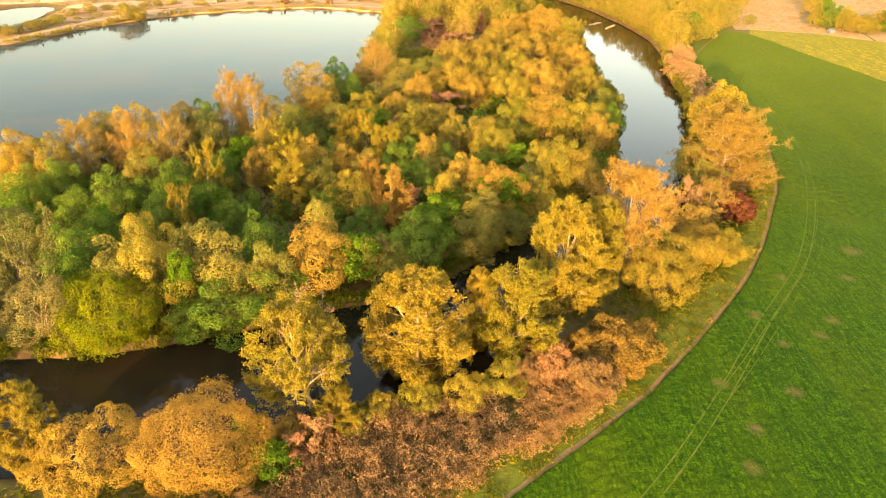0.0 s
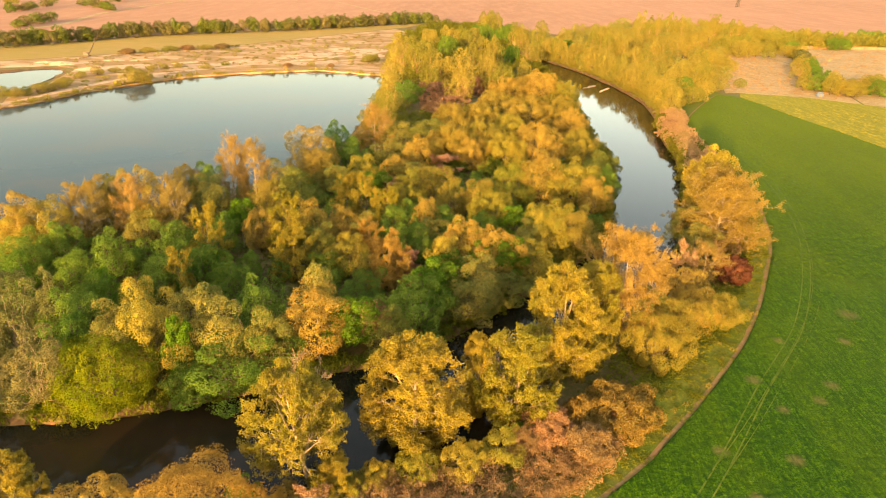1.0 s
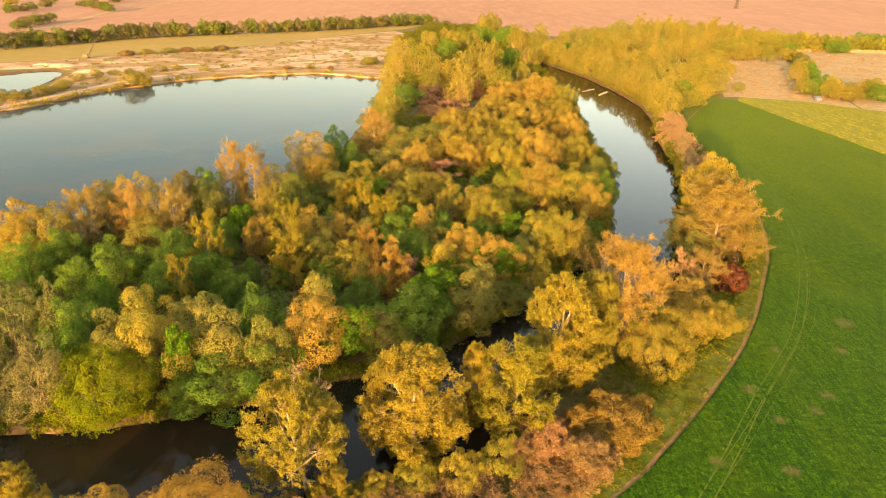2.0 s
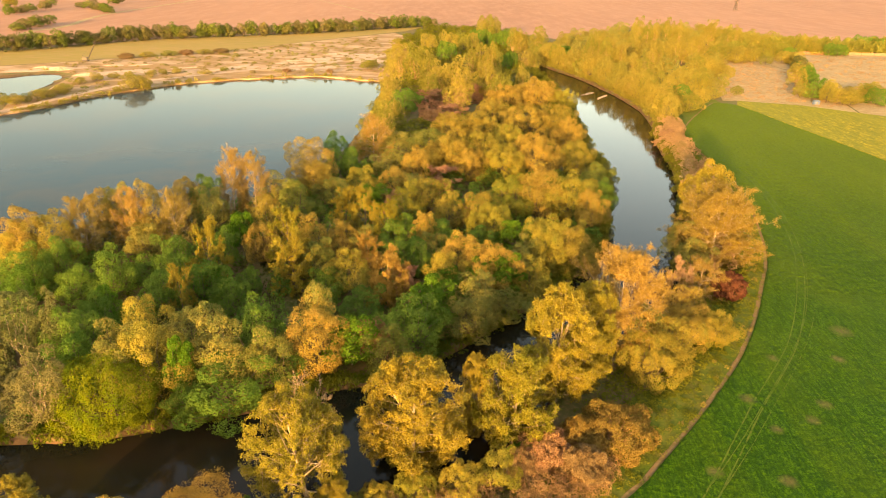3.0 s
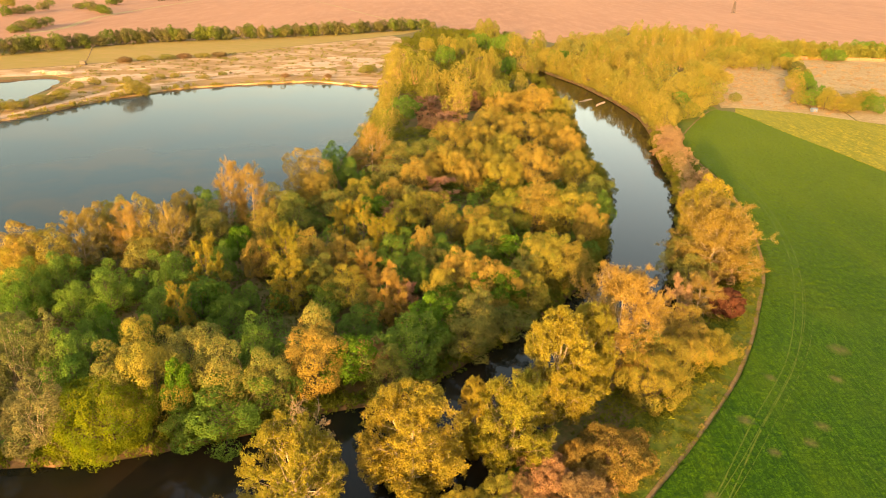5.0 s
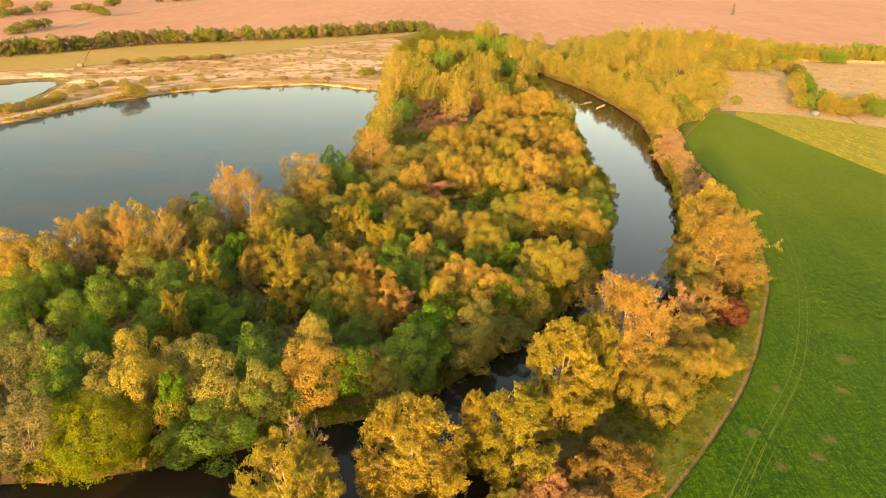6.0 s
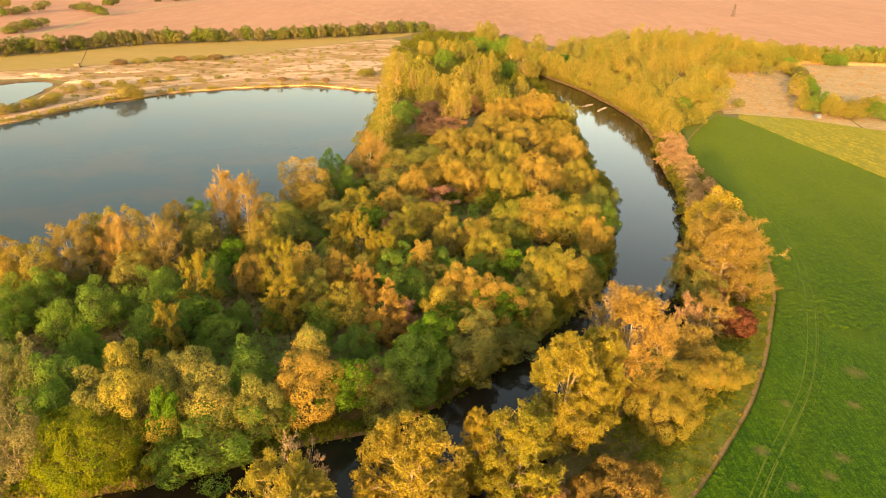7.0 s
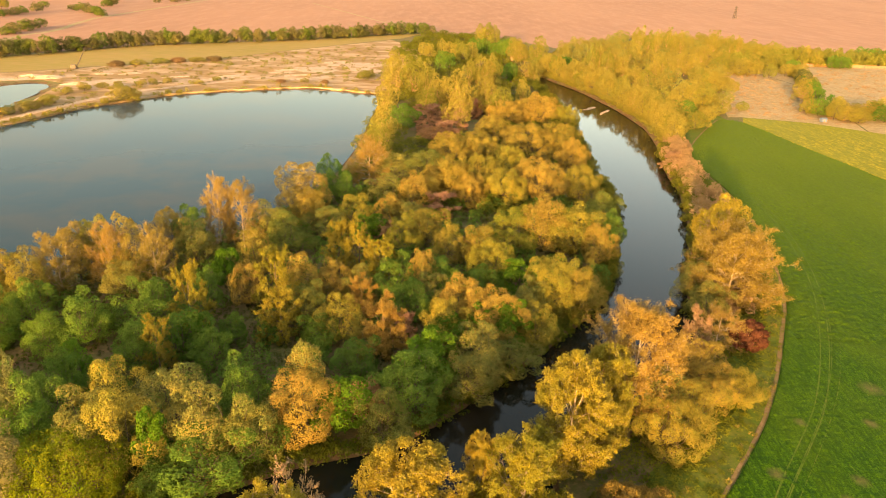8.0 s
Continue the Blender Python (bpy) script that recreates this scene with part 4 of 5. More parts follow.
for x, y, h, r in (
    (234.6, 434.8, 12.4, 5.2), (238.6, 439.2, 13.5, 5.8), (135.3, 392.5, 10.9, 5.7), (141.7, 398.8, 12.4, 5.8), (161.6, 445.9, 12, 5.9), (165.6, 440.8, 11.7, 6.4), (184.6, 451.9, 6.5, 3.7),
    (242.7, 430.5, 9.8, 5.9), (246.5, 428.4, 9.4, 6.4), (103, 504, 16.9, 8.1), (6.6, 618.2, 16.1, 5.9), (14, 627.9, 18, 5.7), (-11.9, 648.4, 17.4, 5.5), (-4.9, 643.2, 15, 6.6),
    (2.1, 645.5, 17.8, 6.6), (-27.8, 639.7, 14.8, 6.1), (-22.6, 632.9, 14.3, 5), (-44.3, 506.2, 18.2, 8.2), (191.4, 522.4, 12.4, 5.1), (196.6, 521.8, 10.7, 6.8),
):
    plant('fw', x, y, h, r)
for x, y, h, r in (
    (201.8, 522.8, 10.5, 6.7), (243.8, 612.4, 13.9, 6.3), (251, 620.9, 14.2, 6.2),
):
    plant('fw', x, y, h, r)
for x, y, h, r in (
    (37, 664.9, 14.5, 6.5), (42.5, 661.4, 17, 5.2), (48, 664.3, 17.8, 5.1), (89, 591.5, 13.1, 6.7), (93.6, 590.5, 12, 5.5), (230.9, 447, 10.8, 7.3), (264.6, 433, 10.8, 7.1),
    (431.1, 769.3, 13.7, 5.8), (437.7, 766.3, 12.7, 5.7), (444.3, 766.9, 11.8, 6), (450.9, 773.6, 12.7, 6.5), (438.4, 736.5, 13.5, 6.5), (445, 742.7, 13, 6), (363.4, 692.9, 11.8, 5.3),
    (369.3, 686.4, 11.4, 6.8), (375.2, 691.4, 10.7, 6.4), (37.7, 528.8, 13.3, 5.4), (41.3, 533.6, 13.5, 5.5), (-10.8, 577.6, 15.5, 5.6), (-6.4, 577.8, 13.8, 6.7),
):
    plant('fg', x, y, h, r)
for x, y, h, r in (
    (16.2, 683, 15.4, 5.4), (21.9, 676.3, 16.1, 5.8), (27.6, 678.1, 15.7, 5.6), (133.4, 425.1, 9.9, 7), (138.8, 421.6, 11, 5.9),
):
    plant('fg', x, y, h, r)
for x, y, h, r in (
    (-32.4, 67.2, 11, 8.0),
):
    plant('gw', x, y, h, r)
for x, y, h, r in (
    (17.4, 91.3, 6, 4.9), (23.6, 87.1, 6, 4), (13, 87.8, 5, 2.7),
):
    plant('nr', x, y, h, r)

# hedge between the meadow and the ploughed field, and far copses
rh = random.Random(5)
hedge = smooth_line([(-560, 455), (-470, 480), (-356, 548), (-288, 645), (-178, 728), (-34, 868)], 6.0)
for x, y in hedge:
    plant(rh.choice(("hg", "hb", "hb", "hg", "hb")), x + rh.uniform(-3, 3), y + rh.uniform(-4, 4), rh.uniform(10, 16), rh.uniform(5, 7))

# copses beyond the hedge
for x, y in ((-436, 690), (-437, 701), (-441, 726), (-442, 738), (-441, 757), (-551, 874), (-548, 886), (-549, 904), (-548, 935), (-529, 990), (-511, 978), (-495, 960), (-479, 943), (-464, 925), (-451, 909), (-521, 1070)):
    plant(rh.choice(("hg", "hb", "hg")), x, y, rh.uniform(8, 13), rh.uniform(6, 8))
for x, y in ((-575, 998), (-559, 1179), (-495, 1192), (-473, 1208), (-468, 1246), (-540, 844), (-520, 1085), (-610, 960), (-640, 1010), (-600, 900)):
    plant(rh.choice(("hb", "fw", "hg")), x, y, rh.uniform(10, 16), rh.uniform(6, 9))
# shrubs on the lake's far shore and in the sand pit
for x, y, h, r in ((-194, 408, 9, 7), (-189, 410, 7, 5), (-237, 350, 7, 4), (-232, 353, 6, 4), (-231, 360, 5, 3), (-228, 366, 6, 4), (-226, 372, 5, 4), (-224, 380, 6, 4), (-227, 392, 5, 4), (-232, 419, 4, 3),
    (-228, 431, 5, 4), (-221, 440, 4, 4), (-214, 446, 4, 3), (-203, 455, 4, 3), (-198, 461, 4, 3), (-191, 467, 4, 3), (-170, 468, 3, 3)):
    plant("fw", x, y, h, r)
for x, y, h, r in ((-164, 485, 3, 3), (-66, 512, 7, 5), (-63, 521, 6, 5), (-229, 551, 4, 6), (-219, 560, 4, 6), (-207, 567, 4, 6), (-242, 538, 4, 6), (-254, 530, 4, 6), (-196, 575, 4, 6), (-120, 486, 3, 3), (-105, 492, 3, 3), (-90, 490, 3, 2.5)):
    plant(rh.choice(("fw", "ru")), x, y, h, r)


# ---- masses of growth that nobody could count ----
def mass(name, spots, growers, leaf, label, category, seed):
    """Many crowns, each turned and sized, joined into one mesh of leaves."""
    rng = np.random.default_rng(seed)
    shapes = [(g[0](seed * 100 + i, *g[1], **g[2])[2], g[1]) for i, g in enumerate(growers)]
    vs = []
    feet = ground_z([s[0] for s in spots], [s[1] for s in spots])
    for (x, y, h, r), z in zip(spots, feet):
        (v, f), (h0, r0) = shapes[rng.integers(len(shapes))]
        a = rng.uniform(0, 6.28)
        c, s = math.cos(a), math.sin(a)
        w = v * np.array([r / r0, r / r0, h / h0])
        vs.append(np.stack([w[:, 0] * c - w[:, 1] * s + x, w[:, 0] * s + w[:, 1] * c + y, w[:, 2] + z], 1))
    v = np.vstack(vs)
    ob = put(name, mesh_of(name, v, np.arange(len(v)).reshape(-1, 3)), leaf)
    return tagged(ob, label, category, kind="stuff")


def scatter(poly, gap, seed, keep_off=(), clear=0.0, jitter=0.45):
    """Spots on a jittered grid inside an outline, off the water and off what is planted."""
    rng = np.random.default_rng(seed)
    poly = np.array(poly, float)
    (x0, y0), (x1, y1) = poly.min(0), poly.max(0)
    X, Y = np.meshgrid(np.arange(x0, x1, gap), np.arange(y0, y1, gap))
    X, Y = X.ravel() + rng.uniform(-jitter, jitter, X.size) * gap, Y.ravel() + rng.uniform(-jitter, jitter, Y.size) * gap
    ok = inside(poly, X, Y) & (ground_z(X, Y) > -0.5)
    for cx, cy, cr in keep_off:
        ok &= (X - cx) ** 2 + (Y - cy) ** 2 > cr * cr
    X, Y = X[ok], Y[ok]
    if clear:
        feet = np.array([o.location[:2] for o in scene.objects if o.parent is None and o.type == "EMPTY"])
        d = np.min((X[:, None] - feet[None, :, 0]) ** 2 + (Y[:, None] - feet[None, :, 1]) ** 2, 1)
        X, Y = X[d > clear * clear], Y[d > clear * clear]
    return X, Y


rm = np.random.default_rng(9)
small = [(lumpy, (12, 6), dict(lumps=18, count=700, size=0.48, low=0.0, tumble=0.5)) for _ in range(5)]
GROVE = [(104, 345), (106, 400), (103, 436), (97, 475), (88, 508), (82, 545), (92, 640), (110, 760), (200, 890), (300, 920), (380, 800), (420, 740), (400, 706), (330, 690), (260, 640), (226, 590), (200, 540), (176, 450), (150, 420), (125, 385), (112, 350)]
tall = [(lumpy, (14, 5), dict(lumps=18, count=850, size=0.46, low=0.0, top=0.7, lump=0.40, flat=1.0, tumble=0.5)) for _ in range(6)]
X, Y = scatter(GROVE, 12.0, 31, clear=4.5, jitter=0.6)
hh = np.where(Y > 600, rm.uniform(5, 13, len(X)), np.where(Y > 470, rm.uniform(6, 14, len(X)), rm.uniform(5, 10, len(X))))
rr = hh * rm.uniform(0.30, 0.46, len(X)) + 0.8
for name, some, leaf, words in (("far_grove", X * 7 % 1 < 0.65, LIGHT, "distant grove of yellow-green trees in spring leaf"), ("far_thicket", X * 7 % 1 >= 0.65, OLIVE, "olive-brown trees mixed into the distant grove")):
    mass(name, list(zip(X[some], Y[some], hh[some], rr[some])), tall, leaf, words, "grove", 41)
along = [p for p in RIGHT_BANK if 350 < p[1] < 590]
shore_line = np.array([p for p in RIGHT_BANK if 340 < p[1] < 540])
ribbon("gravel_shore", shore_line + np.array([1.9, 0.6]), 1.7, 0.14, DIRT, "narrow earthy gravel shore along the river", "shore", 0.9, 23)
for x, y in along[::3]:
    plant(rh.choice(("lp", "fw", "fw")), x + rh.uniform(5.5, 10), y + rh.uniform(-3, 3), rh.uniform(13, 20), rh.uniform(4.8, 6.8))
spots = [(x + rm.uniform(2.4, 7), y + rm.uniform(-3, 3), rm.uniform(1.0, 4), rm.uniform(1.3, 3)) for x, y in along for _ in range(2)]
BANK_FORMS = [(lumpy, (6, 3.5), dict(lumps=12, count=240, size=0.52, low=0.0, tumble=0.8)) for _ in range(5)]
mass("grove_edge_bushes", spots, BANK_FORMS, LIGHT, "yellow-green bushes along the far river bank", "bushes", 56)
BELT = [(232, 645), (268, 645), (330, 692), (430, 708), (600, 715), (640, 760), (430, 770), (330, 745), (262, 700)]
X, Y = scatter(BELT, 8.5, 55, jitter=0.6)
mass("far_belt", list(zip(X, Y, rm.uniform(5, 14, len(X)), rm.uniform(4, 6, len(X)))), BANK_FORMS, LIGHT, "belt of yellow-green trees behind the dry grassland", "tree belt", 55)
for line, n in (([(226, 452), (250, 458), (275, 450), (300, 442), (335, 432), (380, 418), (440, 400)], 7.0), ([(258, 500), (268, 530), (276, 560), (290, 600), (300, 640)], 8.0)):
    for x, y in smooth_line(line, n):
        plant(rh.choice(("fw", "fw", "fg", "hb")), x + rh.uniform(-3, 3), y + rh.uniform(-4, 4), rh.uniform(7, 13), rh.uniform(4, 6))
FAR_WOOD = [(-44, 470), (-44, 330), (-44, 262), (-20, 235), (45, 235), (58, 262), (61, 300), (62, 400), (62, 480), (52, 560), (60, 700), (70, 800), (20, 860), (-30, 860), (-60, 700), (-40, 560)]
X, Y = scatter(FAR_WOOD, 10.5, 32, ((-14, 386, 24), (8, 400, 20), (-8, 348, 16), (0, 372, 18)), clear=5.0)
mass("far_wood", list(zip(X, Y, rm.uniform(3, 7.5, len(X)), rm.uniform(3.8, 6.0, len(X)))), small, GOLDEN_GREEN, "dense golden-green wood on the tongue of land", "wood", 42)
low = [(lumpy, (6, 3.5), dict(lumps=12, count=560, size=0.30, low=0.0, tumble=0.7)) for _ in range(5)]
WOOD = [(-200, 96), (-76, 95), (-45, 103), (-25, 113), (-10, 119), (0, 129), (14, 145), (36, 173), (45, 190), (50, 212), (56, 240), (40, 262), (-40, 262), (-50, 250), (-70, 208), (-105, 176), (-130, 162), (-200, 150)]
CLEARINGS = ((-52, 152, 8), (-50, 140, 6), (4, 201, 6), (-28, 190, 4), (-75, 138, 6))
X, Y = scatter(WOOD, 7.0, 33, CLEARINGS, clear=3.5)
mass("undergrowth", list(zip(X, Y, rm.uniform(2, 6, len(X)), rm.uniform(2.2, 3.6, len(X)))), low, GREEN, "dense green undergrowth beneath the trees", "undergrowth", 43)
X, Y = scatter(WOOD, 3.0, 35)
tuft_forms = [(lumpy, (1.0, 1.4), dict(lumps=5, count=56, size=0.23, low=0.0, tumble=1.0, tufts=4)) for _ in range(5)]
mass("forest_floor_plants", list(zip(X, Y, rm.uniform(0.5, 1.6, len(X)), rm.uniform(0.8, 2.0, len(X)))), tuft_forms, FLOOR, "low green and brown plants on the wood floor", "plants", 45)
d = np.gradient(LEFT_BANK, axis=0)
d /= np.linalg.norm(d, axis=1)[:, None]
n = 1600
k = rm.integers(50, 130, n)
off = rm.uniform(-0.1, 3.5, n)
X, Y = LEFT_BANK[k, 0] - d[k, 1] * off + rm.uniform(-1.5, 1.5, n) * d[k, 0], LEFT_BANK[k, 1] + d[k, 0] * off + rm.uniform(-1.5, 1.5, n) * d[k, 1]
mass("bank_plants", list(zip(X, Y, rm.uniform(0.5, 1.5, n), rm.uniform(0.8, 1.6, n))), tuft_forms, GRASS, "green plants hanging over the far river bank", "plants", 50)
spots = []
for line, lo, hi in ((LEFT_BANK, 150, 520), (RIGHT_BANK, 165, 345)):
    g = np.gradient(line, axis=0)
    g /= np.linalg.norm(g, axis=1)[:, None]
    s = 1 if line is LEFT_BANK else -1
    for p, d in zip(line, g):
        if lo < p[1] < hi:
            for _ in range(2):
                o = rm.uniform(0.4, 4.5)
                spots.append((p[0] - s * d[1] * o, p[1] + s * d[0] * o + rm.uniform(-1.5, 1.5), rm.uniform(1.5, 5.5), rm.uniform(1.6, 3.2)))
mass("waterside_bushes", spots, low, GOLDEN_GREEN, "bushes overhanging the water along both banks", "bushes", 57)
# between the near bank and the field
STRIP = [(-120, 20), (-62, 62), (-29, 71), (-9, 82), (9, 85), (15, 93), (25, 104), (32, 114), (37, 127), (49, 142), (61, 155), (67, 172), (71, 189), (79, 214), (89, 244), (98, 282), (97, 300), (105, 350), (112, 358),
    (109, 331), (107, 300), (108, 275), (103, 235), (94, 201), (87, 180), (75, 154), (60, 130), (50, 116), (37, 100), (28, 89), (14, 75), (4, 66), (-19, 44), (-64, 8)]
X, Y = scatter(STRIP, 1.7, 36)
mass("bank_grass", list(zip(X, Y, rm.uniform(0.3, 0.9, len(X)), rm.uniform(1.0, 1.7, len(X)))), tuft_forms, GRASS, "rough green grass between the river and the field", "grass", 46)
FAR_STRIP = [(66, 160), (66, 172), (70, 189), (78, 214), (88, 244), (97, 282), (95, 300), (98, 320), (104, 350), (110, 352), (108, 331), (106, 300), (106, 275), (101, 240), (90, 205), (84, 180)]
X, Y = scatter(FAR_STRIP, 5.0, 37, clear=2.5)
mass("bank_bushes", list(zip(X, Y, rm.uniform(3, 7, len(X)), rm.uniform(2.2, 3.5, len(X)))), low, PALE_TAN, "golden and tan bushes lining the river bank", "bushes", 47)
e = np.gradient(FIELD_EDGE, axis=0)
e /= np.linalg.norm(e, axis=1)[:, None]
n = 2300
k = rm.integers(40, len(FIELD_EDGE) - 40, n)
off = 0.9 + rm.uniform(0, 1, n) ** 1.4 * 8
X, Y = FIELD_EDGE[k, 0] - e[k, 1] * off + e[k, 0] * rm.uniform(-1.5, 1.5, n), FIELD_EDGE[k, 1] + e[k, 0] * off + e[k, 1] * rm.uniform(-1.5, 1.5, n)
some = rm.uniform(0, 1, n) < 0.96
size = rm.uniform(0.4, 0.85, n)
mass("margin_grass", list(zip(X[some], Y[some], size[some] * 0.5, size[some])), tuft_forms, GRASS, "green grass tufts along the field path", "grass", 51)
mass("margin_weeds", list(zip(X[~some], Y[~some], size[~some] * 1.1, size[~some])), tuft_forms, WEED, "dry golden weeds along the field path", "weeds", 52)
for x, y in ((-20, 380), (-12, 372), (-4, 382), (4, 390), (12, 398), (-10, 394), (0, 402), (-16, 360), (-6, 350), (2, 366)):
    plant("br", x, y, rh.uniform(4, 6.5), rh.uniform(4, 6))
# young bushes at the foot of the near bank
for kind, x, y, h, r in (("wl", -3.5, 80.5, 5.5, 3.4), ("wl", 3.5, 81.8, 6.5, 3.6), ("wl", -9.5, 79.0, 4.5, 2.8), ("wl", -13.5, 75.5, 5.0, 3.0), ("wl", 9.5, 85.0, 7.0, 3.2), ("bg", 13.5, 90.5, 4.0, 2.4), ("wg", -22.0, 72.5, 5.0, 3.0)):
    plant(kind, x, y, h, r)
# the brown thicket in the foreground
THICKET = [(-24, 62), (-17, 70), (-8, 79), (4, 83), (8, 84), (10, 79), (12, 73), (6, 67), (-4, 57), (-14, 48), (-40, 40), (-48, 52), (-36, 58)]
X, Y = scatter(THICKET, 1.5, 38)
stems = [(lumpy, (4.0, 1.5), dict(lumps=10, count=360, size=0.125, low=0.0, lump=0.5, tumble=1.1, tufts=8)) for _ in range(6)]
mass("thicket", list(zip(X, Y, rm.uniform(2.2, 4.2, len(X)), rm.uniform(1.0, 1.7, len(X)))), stems, DRY, "dense rust-brown thicket of dry shrubs", "thicket", 48)
X, Y = scatter([(10.5, 74), (12.5, 84), (16, 92), (24, 96), (31, 91), (25, 82.5), (18, 75.5), (13, 71)], 1.25, 39)
mass("dry_reeds", list(zip(X, Y, rm.uniform(1.5, 3.2, len(X)), rm.uniform(0.9, 1.4, len(X)))), stems, REED, "tan dry reeds and tall grass beside the path", "reeds", 49)

X, Y = scatter([(-240, 385), (-250, 455), (-300, 450), (-265, 520), (-200, 580), (-80, 740), (-45, 640), (-42, 500), (-100, 492), (-160, 470), (-205, 420), (-222, 372)], 10.5, 40)
some = rm.uniform(0, 1, len(X)) < 0.6
dry = [(lumpy, (1.5, 2.5), dict(lumps=8, count=60, size=0.42, low=0.0, tumble=1.2, tufts=5)) for _ in range(5)]
mass("dry_brush", list(zip(X[some], Y[some], rm.uniform(0.4, 1.4, some.sum()), rm.uniform(1.0, 2.6, some.sum()))), dry, WEED, "dry brown brush scattered over the sandy ground", "brush", 53)
mass("sand_grass", list(zip(X[~some], Y[~some], rm.uniform(0.5, 1.6, (~some).sum()), rm.uniform(1.5, 3.5, (~some).sum()))), dry, LIGHT, "yellow grass tufts scattered over the sandy ground", "grass", 54)

X, Y = scatter([(172, 440), (214, 428), (237, 412), (258, 500), (268, 560), (260, 630), (236, 630), (208, 560), (190, 500)], 6.5, 61, clear=3.0)
mass("clearing_tufts", list(zip(X, Y, rm.uniform(0.3, 1.1, len(X)), rm.uniform(0.8, 2.2, len(X)))), dry, REED, "tufts of dry straw grass in the clearing", "grass", 59)
X, Y = scatter([(285, 480), (330, 460), (430, 430), (540, 420), (560, 640), (440, 690), (330, 670), (300, 600)], 10.0, 62, clear=3.0)
mass("grassland_tufts", list(zip(X, Y, rm.uniform(0.3, 1.3, len(X)), rm.uniform(1.0, 3.0, len(X)))), dry, REED, "tufts of dry grass on the pale grassland", "grass", 60)
far_shore = LAKE_LINE[start_at:turn_at]
out = np.stack([-ld[:, 1], ld[:, 0]], 1)[start_at:turn_at]
n = 170
k = rm.integers(0, len(far_shore), n)
at = far_shore[k] + out[k] * rm.uniform(0.2, 3.2, (n, 1)) + rm.uniform(-2.5, 2.5, (n, 2)) * out[k][:, ::-1]
high = rm.uniform(0.6, 1.0, n) + 2.2 * rm.uniform(0, 1, n) ** 4
mass("shore_reeds", list(zip(at[:, 0], at[:, 1], high, rm.uniform(1.0, 2.2, n))), dry, LIGHT, "low yellow-green reeds along the lake shore", "reeds", 58)

# ---- on the water, in the sand pit and far off ----


def mound(name, x, y, rx, ry, h, material, label, category, seed, base=0.0, turn=0.0):
    """An uneven heap with its foot on the ground."""
    rng = np.random.default_rng(seed)
    bm = bmesh.new()
    rings, n = 6, 22
    ph = rng.uniform(0, 6.28, 4)
    rows = []
    for k in range(rings):
        f = 1 - k / (rings - 0.5)
        row = []
        for i in range(n):
            a = 2 * math.pi * i / n
            wob = 1 + 0.25 * math.sin(2 * a + ph[0]) + 0.12 * math.sin(3 * a + ph[1]) + 0.14 * math.sin(7 * a + ph[2])
            z = h * (1 - f ** 1.4) * (1 + 0.15 * math.sin(3 * a + ph[3])) if k else -0.3
            row.append(bm.verts.new((rx * f * wob * math.cos(a), ry * f * wob * math.sin(a), z)))
        rows.append(row)
    for p, q in zip(rows, rows[1:]):
        for i in range(n):
            bm.faces.new((p[i], p[(i + 1) % n], q[(i + 1) % n], q[i]))
    bm.faces.new(rows[-1])
    ob = part(name, bm, material, None)
    ob.matrix_basis = pose(x, y, base, 0, 0, turn)
    return tagged(ob, label, category)


for k, (x, y, rx, ry, h) in enumerate(((-272, 468, 9, 6, 3), (-286, 474, 6, 5, 1.8), (-242, 452, 12, 6, 2), (-246, 492, 8, 4, 1.2), (-229, 499, 9, 4, 1.2), (-194, 493, 10, 4, 1), (-161, 505, 11, 4, 1), (-128, 543, 12, 5, 1.0),
    (-100, 594, 14, 7, 1.0), (-80, 588, 12, 6, 0.8), (-114, 522, 14, 4, 0.8))):
    tagged(mound("sand_mound", x, y, rx, ry, h * 0.6, PALE_SAND, "pale mound of excavated sand beside the lake", "sand mound", 60 + k, 0.06, 30), group="sand mounds")
for k, (x, y, rx, ry) in enumerate(((-108, 552, 24, 16), (-80, 585, 26, 20), (-102, 512, 26, 7), (-280, 466, 26, 9), (-228, 466, 30, 8), (-160, 497, 22, 6), (-130, 530, 12, 6), (-72, 560, 16, 12))):
    tagged(mound("sand_patch", x, y, rx, ry, 0.35, PALE_SAND, "low bare patch of pale sand", "sand", 80 + k, 0.06, 35), kind="structure")
for k, (x, y, rx, ry) in enumerate(((87, 446, 6, 2.2), (94, 436, 8, 1.8), (82, 440, 2.5, 0.9), (90, 428, 3, 0.8))):
    mound("gravel_bar", x, y, rx, ry, 0.35, PALE_SAND, "small pale gravel bar rising from the river", "gravel bar", 90 + k, WATER_Z - 0.05, 60)

ribbon("farm_track", smooth_line([(-405, 560), (-410, 634), (-420, 689), (-416, 737), (-446, 884), (-448, 1077), (-452, 1313)], 15.0), 7.0, 0.20, STRAW, "pale grassy track across the ploughed field", "track", 0.2, 50)
ribbon("field_boundary", smooth_line([(-265, 1330), (-84, 959)], 20.0), 4.0, 0.20, STRAW, "pale unploughed line across the field", "track", 0.2, 51)


def beam(bm, p, q, w):
    """A square bar from p to q."""
    p, q = Vector(p), Vector(q)
    m = Matrix.Translation((p + q) / 2) @ (q - p).to_track_quat("Z", "Y").to_matrix().to_4x4() @ Matrix.Diagonal((w, w, (q - p).length, 1))
    bmesh.ops.create_cube(bm, size=1.0, matrix=m)


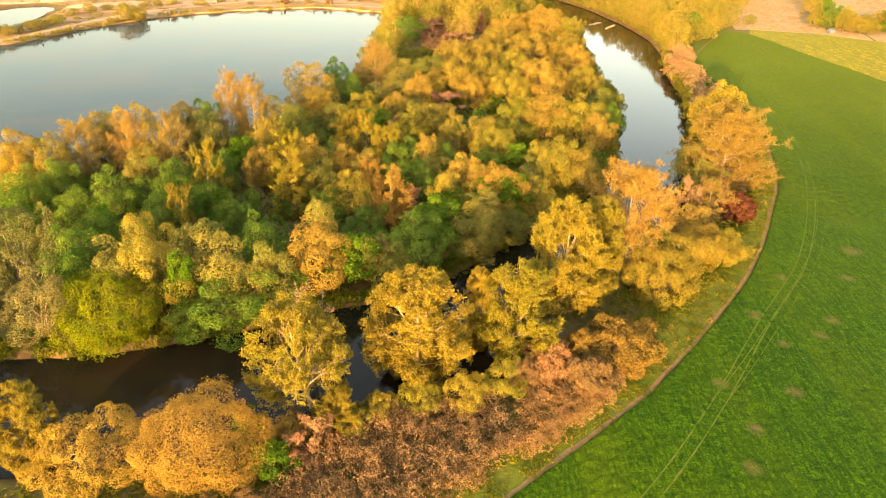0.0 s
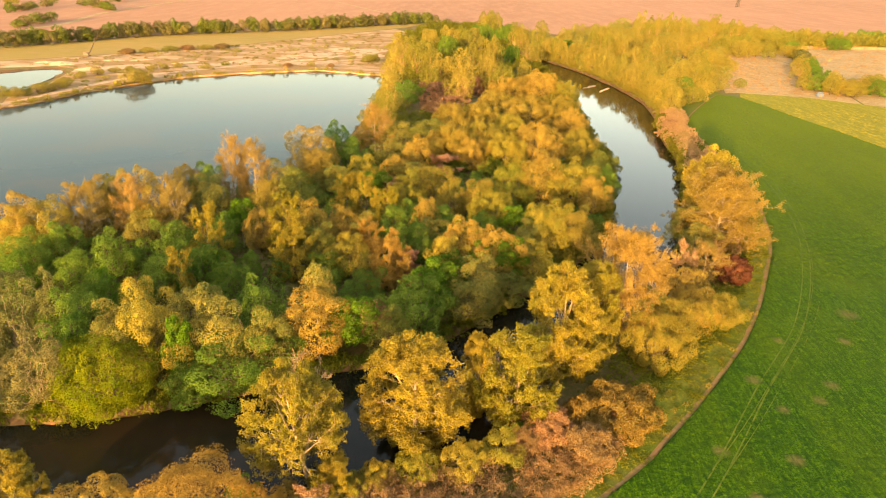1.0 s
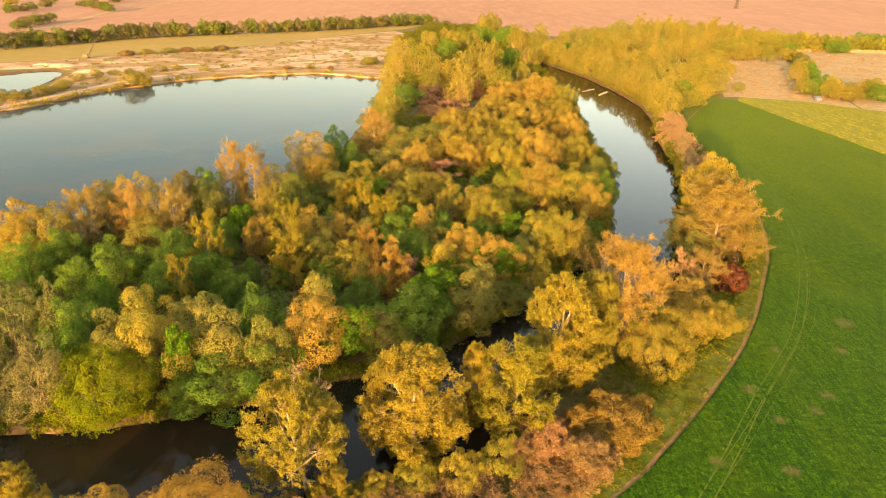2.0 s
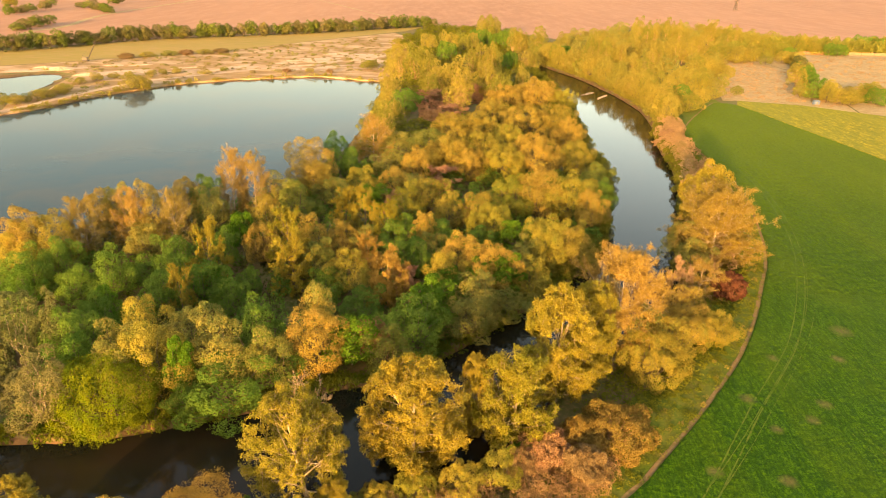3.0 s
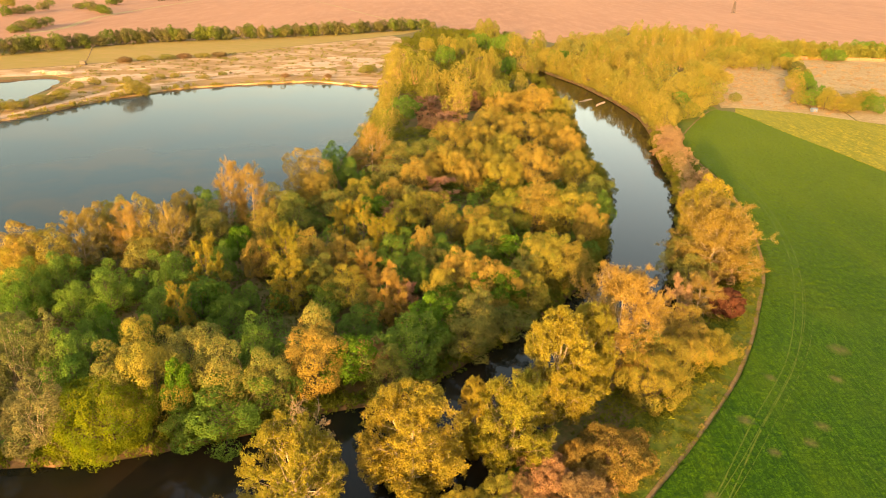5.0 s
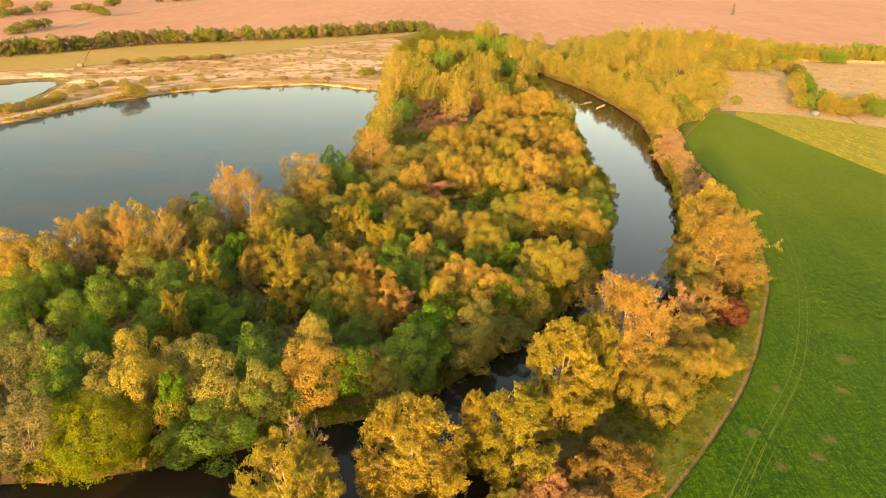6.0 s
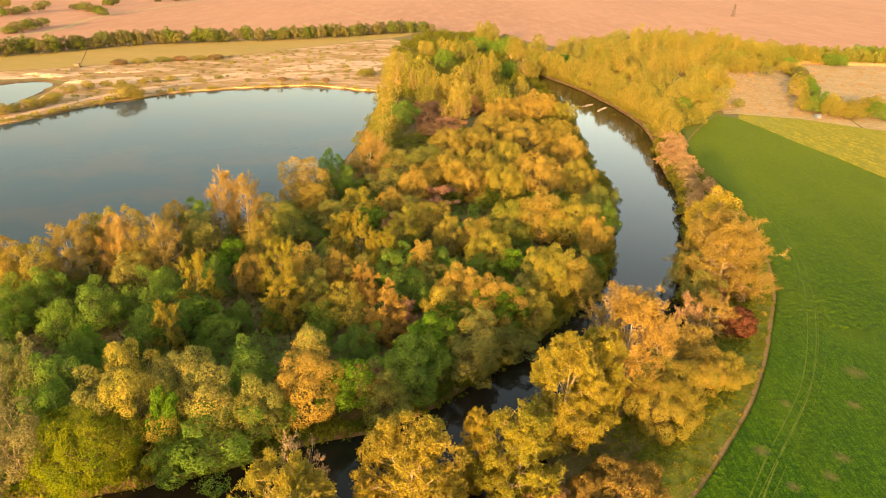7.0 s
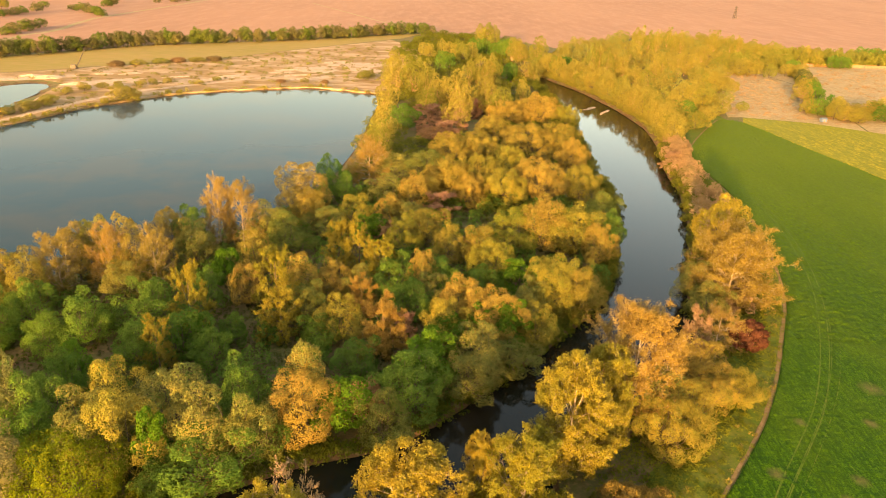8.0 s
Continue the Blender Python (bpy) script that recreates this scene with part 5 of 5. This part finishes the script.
def box(bm, x0, x1, y0, y1, z0, z1, bevel=0.0):
    m = Matrix.Translation(((x0 + x1) / 2, (y0 + y1) / 2, (z0 + z1) / 2)) @ Matrix.Diagonal((x1 - x0, y1 - y0, z1 - z0, 1))
    made = bmesh.ops.create_cube(bm, size=1.0, matrix=m)
    if bevel:
        edges = list({e for v in made["verts"] for e in v.link_edges})
        bmesh.ops.bevel(bm, geom=edges, offset=bevel, segments=2, affect="EDGES")


def plain(name, a, b, rough=0.6, metal=0.0):
    k = Nodes(name)
    n = k.noise(2.0, 4.0, 0.6)
    return k.principled(k.ramp(n, (0.35, a), (0.65, b)), rough, None, Metallic=metal)


STEEL = plain("dark_steel", (0.05, 0.045, 0.04), (0.08, 0.06, 0.05), 0.7, 0.0)
CAB = plain("weathered_machine_paint", (0.15, 0.115, 0.085), (0.10, 0.08, 0.06))
RUSTY = plain("rusty_brown_panel", (0.22, 0.10, 0.06), (0.30, 0.15, 0.09), 0.8)
PALE = plain("brown_concrete", (0.26, 0.16, 0.11), (0.20, 0.13, 0.09), 0.9)
BLUE = plain("pale_blue_paint", (0.07, 0.10, 0.14), (0.10, 0.13, 0.17), 0.8)


def dragline(x, y, turn):
    """An excavator crane with crawlers, cab and lattice boom."""
    t = tagged(new("dragline_crane"), "old dragline crane with a weathered brown cab and raised lattice boom", "crane")
    for s in (-1, 1):
        bm = bmesh.new()
        box(bm, -2.2, 2.2, s * 1.5 - 0.4, s * 1.5 + 0.4, 0, 0.9, 0.2)
        part("crawler", bm, STEEL, t)
    bm = bmesh.new()
    box(bm, -2.4, 1.2, -1.3, 1.3, 0.9, 2.9, 0.15)
    part("cab", bm, CAB, t, "weathered brown machine cab")
    bm = bmesh.new()
    for s in (-0.5, 0.5):
        for w in (0, 0.9):
            beam(bm, (1.8, s, 1.4 + w), (9.5, s * 0.4, 15 + w * 0.3), 0.16)
    for i in range(10):
        a, c = i / 10, (i + 1) / 10
        beam(bm, (1.8 + 7.7 * a, -0.5 + 0.3 * a, 1.4 + 13.6 * a), (1.8 + 7.7 * c, 0.5 - 0.3 * c, 1.4 + 13.6 * c + 0.6), 0.10)
    part("boom", bm, STEEL, t)
    bm = bmesh.new()
    beam(bm, (-2.5, 0, 3.6), (9.5, 0, 15), 0.07)
    part("cable", bm, STEEL, t)
    t.matrix_basis = pose(x, y, 0.06, 0, 0, turn)
    return t


def pylon(x, y):
    """A lattice mast on a footing."""
    t = tagged(new("lattice_mast"), "dark lattice steel mast standing in the ploughed field", "mast")
    bm = bmesh.new()
    corners = [(-1, -1), (1, -1), (1, 1), (-1, 1)]
    for i, (a, c) in enumerate(corners):
        beam(bm, (a * 2.6, c * 2.6, 0), (a * 0.5, c * 0.5, 22), 0.6)
        e, g = corners[(i + 1) % 4]
        for k in range(6):
            f0, f1 = 2.6 - 2.1 * k / 6, 2.6 - 2.1 * (k + 1) / 6
            beam(bm, (a * f0, c * f0, 22 * k / 6), (e * f1, g * f1, 22 * (k + 1) / 6), 0.4)
    part("mast_frame", bm, STEEL, t)
    for z, w in ((16, 5), (20, 3.5)):
        bm = bmesh.new()
        beam(bm, (-w, 0, z), (w, 0, z), 0.6)
        part("cross_arm", bm, STEEL, t)
    bm = bmesh.new()
    box(bm, -3.2, 9, -3.2, 3.2, -0.2, 0.4, 0.05)
    part("footing", bm, PALE, t, "weathered concrete footing strip")
    t.matrix_basis = pose(x, y, 0.12, 0, 0, 20)
    return t


def long_fence(points):
    """A low brown panel fence with posts and a top rail."""
    t = tagged(new("panel_fence"), "long rust-brown panel fence behind the dry grass", "fence")
    for p, q in zip(points, points[1:]):
        p, q = Vector((*p, 0.07)), Vector((*q, 0.07))
        n = max(1, int((q - p).length / 12))
        for i in range(n):
            a, c = p.lerp(q, i / n), p.lerp(q, (i + 0.96) / n)
            up = Vector((0, 0, 1.3))
            bm = bmesh.new()
            m = Matrix.Translation((a + c) / 2 + up) @ (c - a).to_track_quat("X", "Z").to_matrix().to_4x4() @ Matrix.Diagonal(((c - a).length, 0.15, 2.6, 1))
            bmesh.ops.create_cube(bm, size=1.0, matrix=m)
            part("panel", bm, RUSTY, t)
            bm = bmesh.new()
            beam(bm, a, a + Vector((0, 0, 2.9)), 0.3)
            part("post", bm, STEEL, t)
            bm = bmesh.new()
            beam(bm, a + Vector((0, 0, 2.72)), c + Vector((0, 0, 2.72)), 0.22)
            part("rail", bm, RUSTY, t)
    return t


def shed(x, y, turn):
    """A small gabled shed with a door."""
    t = tagged(new("shed"), "small pale blue shed half hidden by trees", "shed")
    bm = bmesh.new()
    box(bm, -2.5, 2.5, -1.6, 1.6, 0, 2.4)
    part("wall", bm, BLUE, t)
    bm = bmesh.new()
    v = [bm.verts.new(c) for c in ((-2.8, -1.9, 2.3), (2.8, -1.9, 2.3), (2.8, 0, 3.4), (-2.8, 0, 3.4), (-2.8, 1.9, 2.3), (2.8, 1.9, 2.3))]
    for f in ((0, 1, 2, 3), (3, 2, 5, 4), (0, 3, 4), (1, 5, 2), (0, 4, 5, 1)):
        bm.faces.new([v[i] for i in f])
    part("roof", bm, BLUE, t)
    bm = bmesh.new()
    box(bm, -0.5, 0.5, -1.66, -1.58, 0.05, 2.05)
    part("door", bm, RUSTY, t)
    t.matrix_basis = pose(x, y, 0.0, 0, 0, turn) @ Matrix.Diagonal((0.7, 0.7, 0.8, 1))
    return t


dragline(-275, 509, 10)
pylon(531, 1386)
long_fence([(231, 673), (270, 682), (329, 693), (387, 699), (426, 700), (470, 700)])
shed(225, 428, 10)
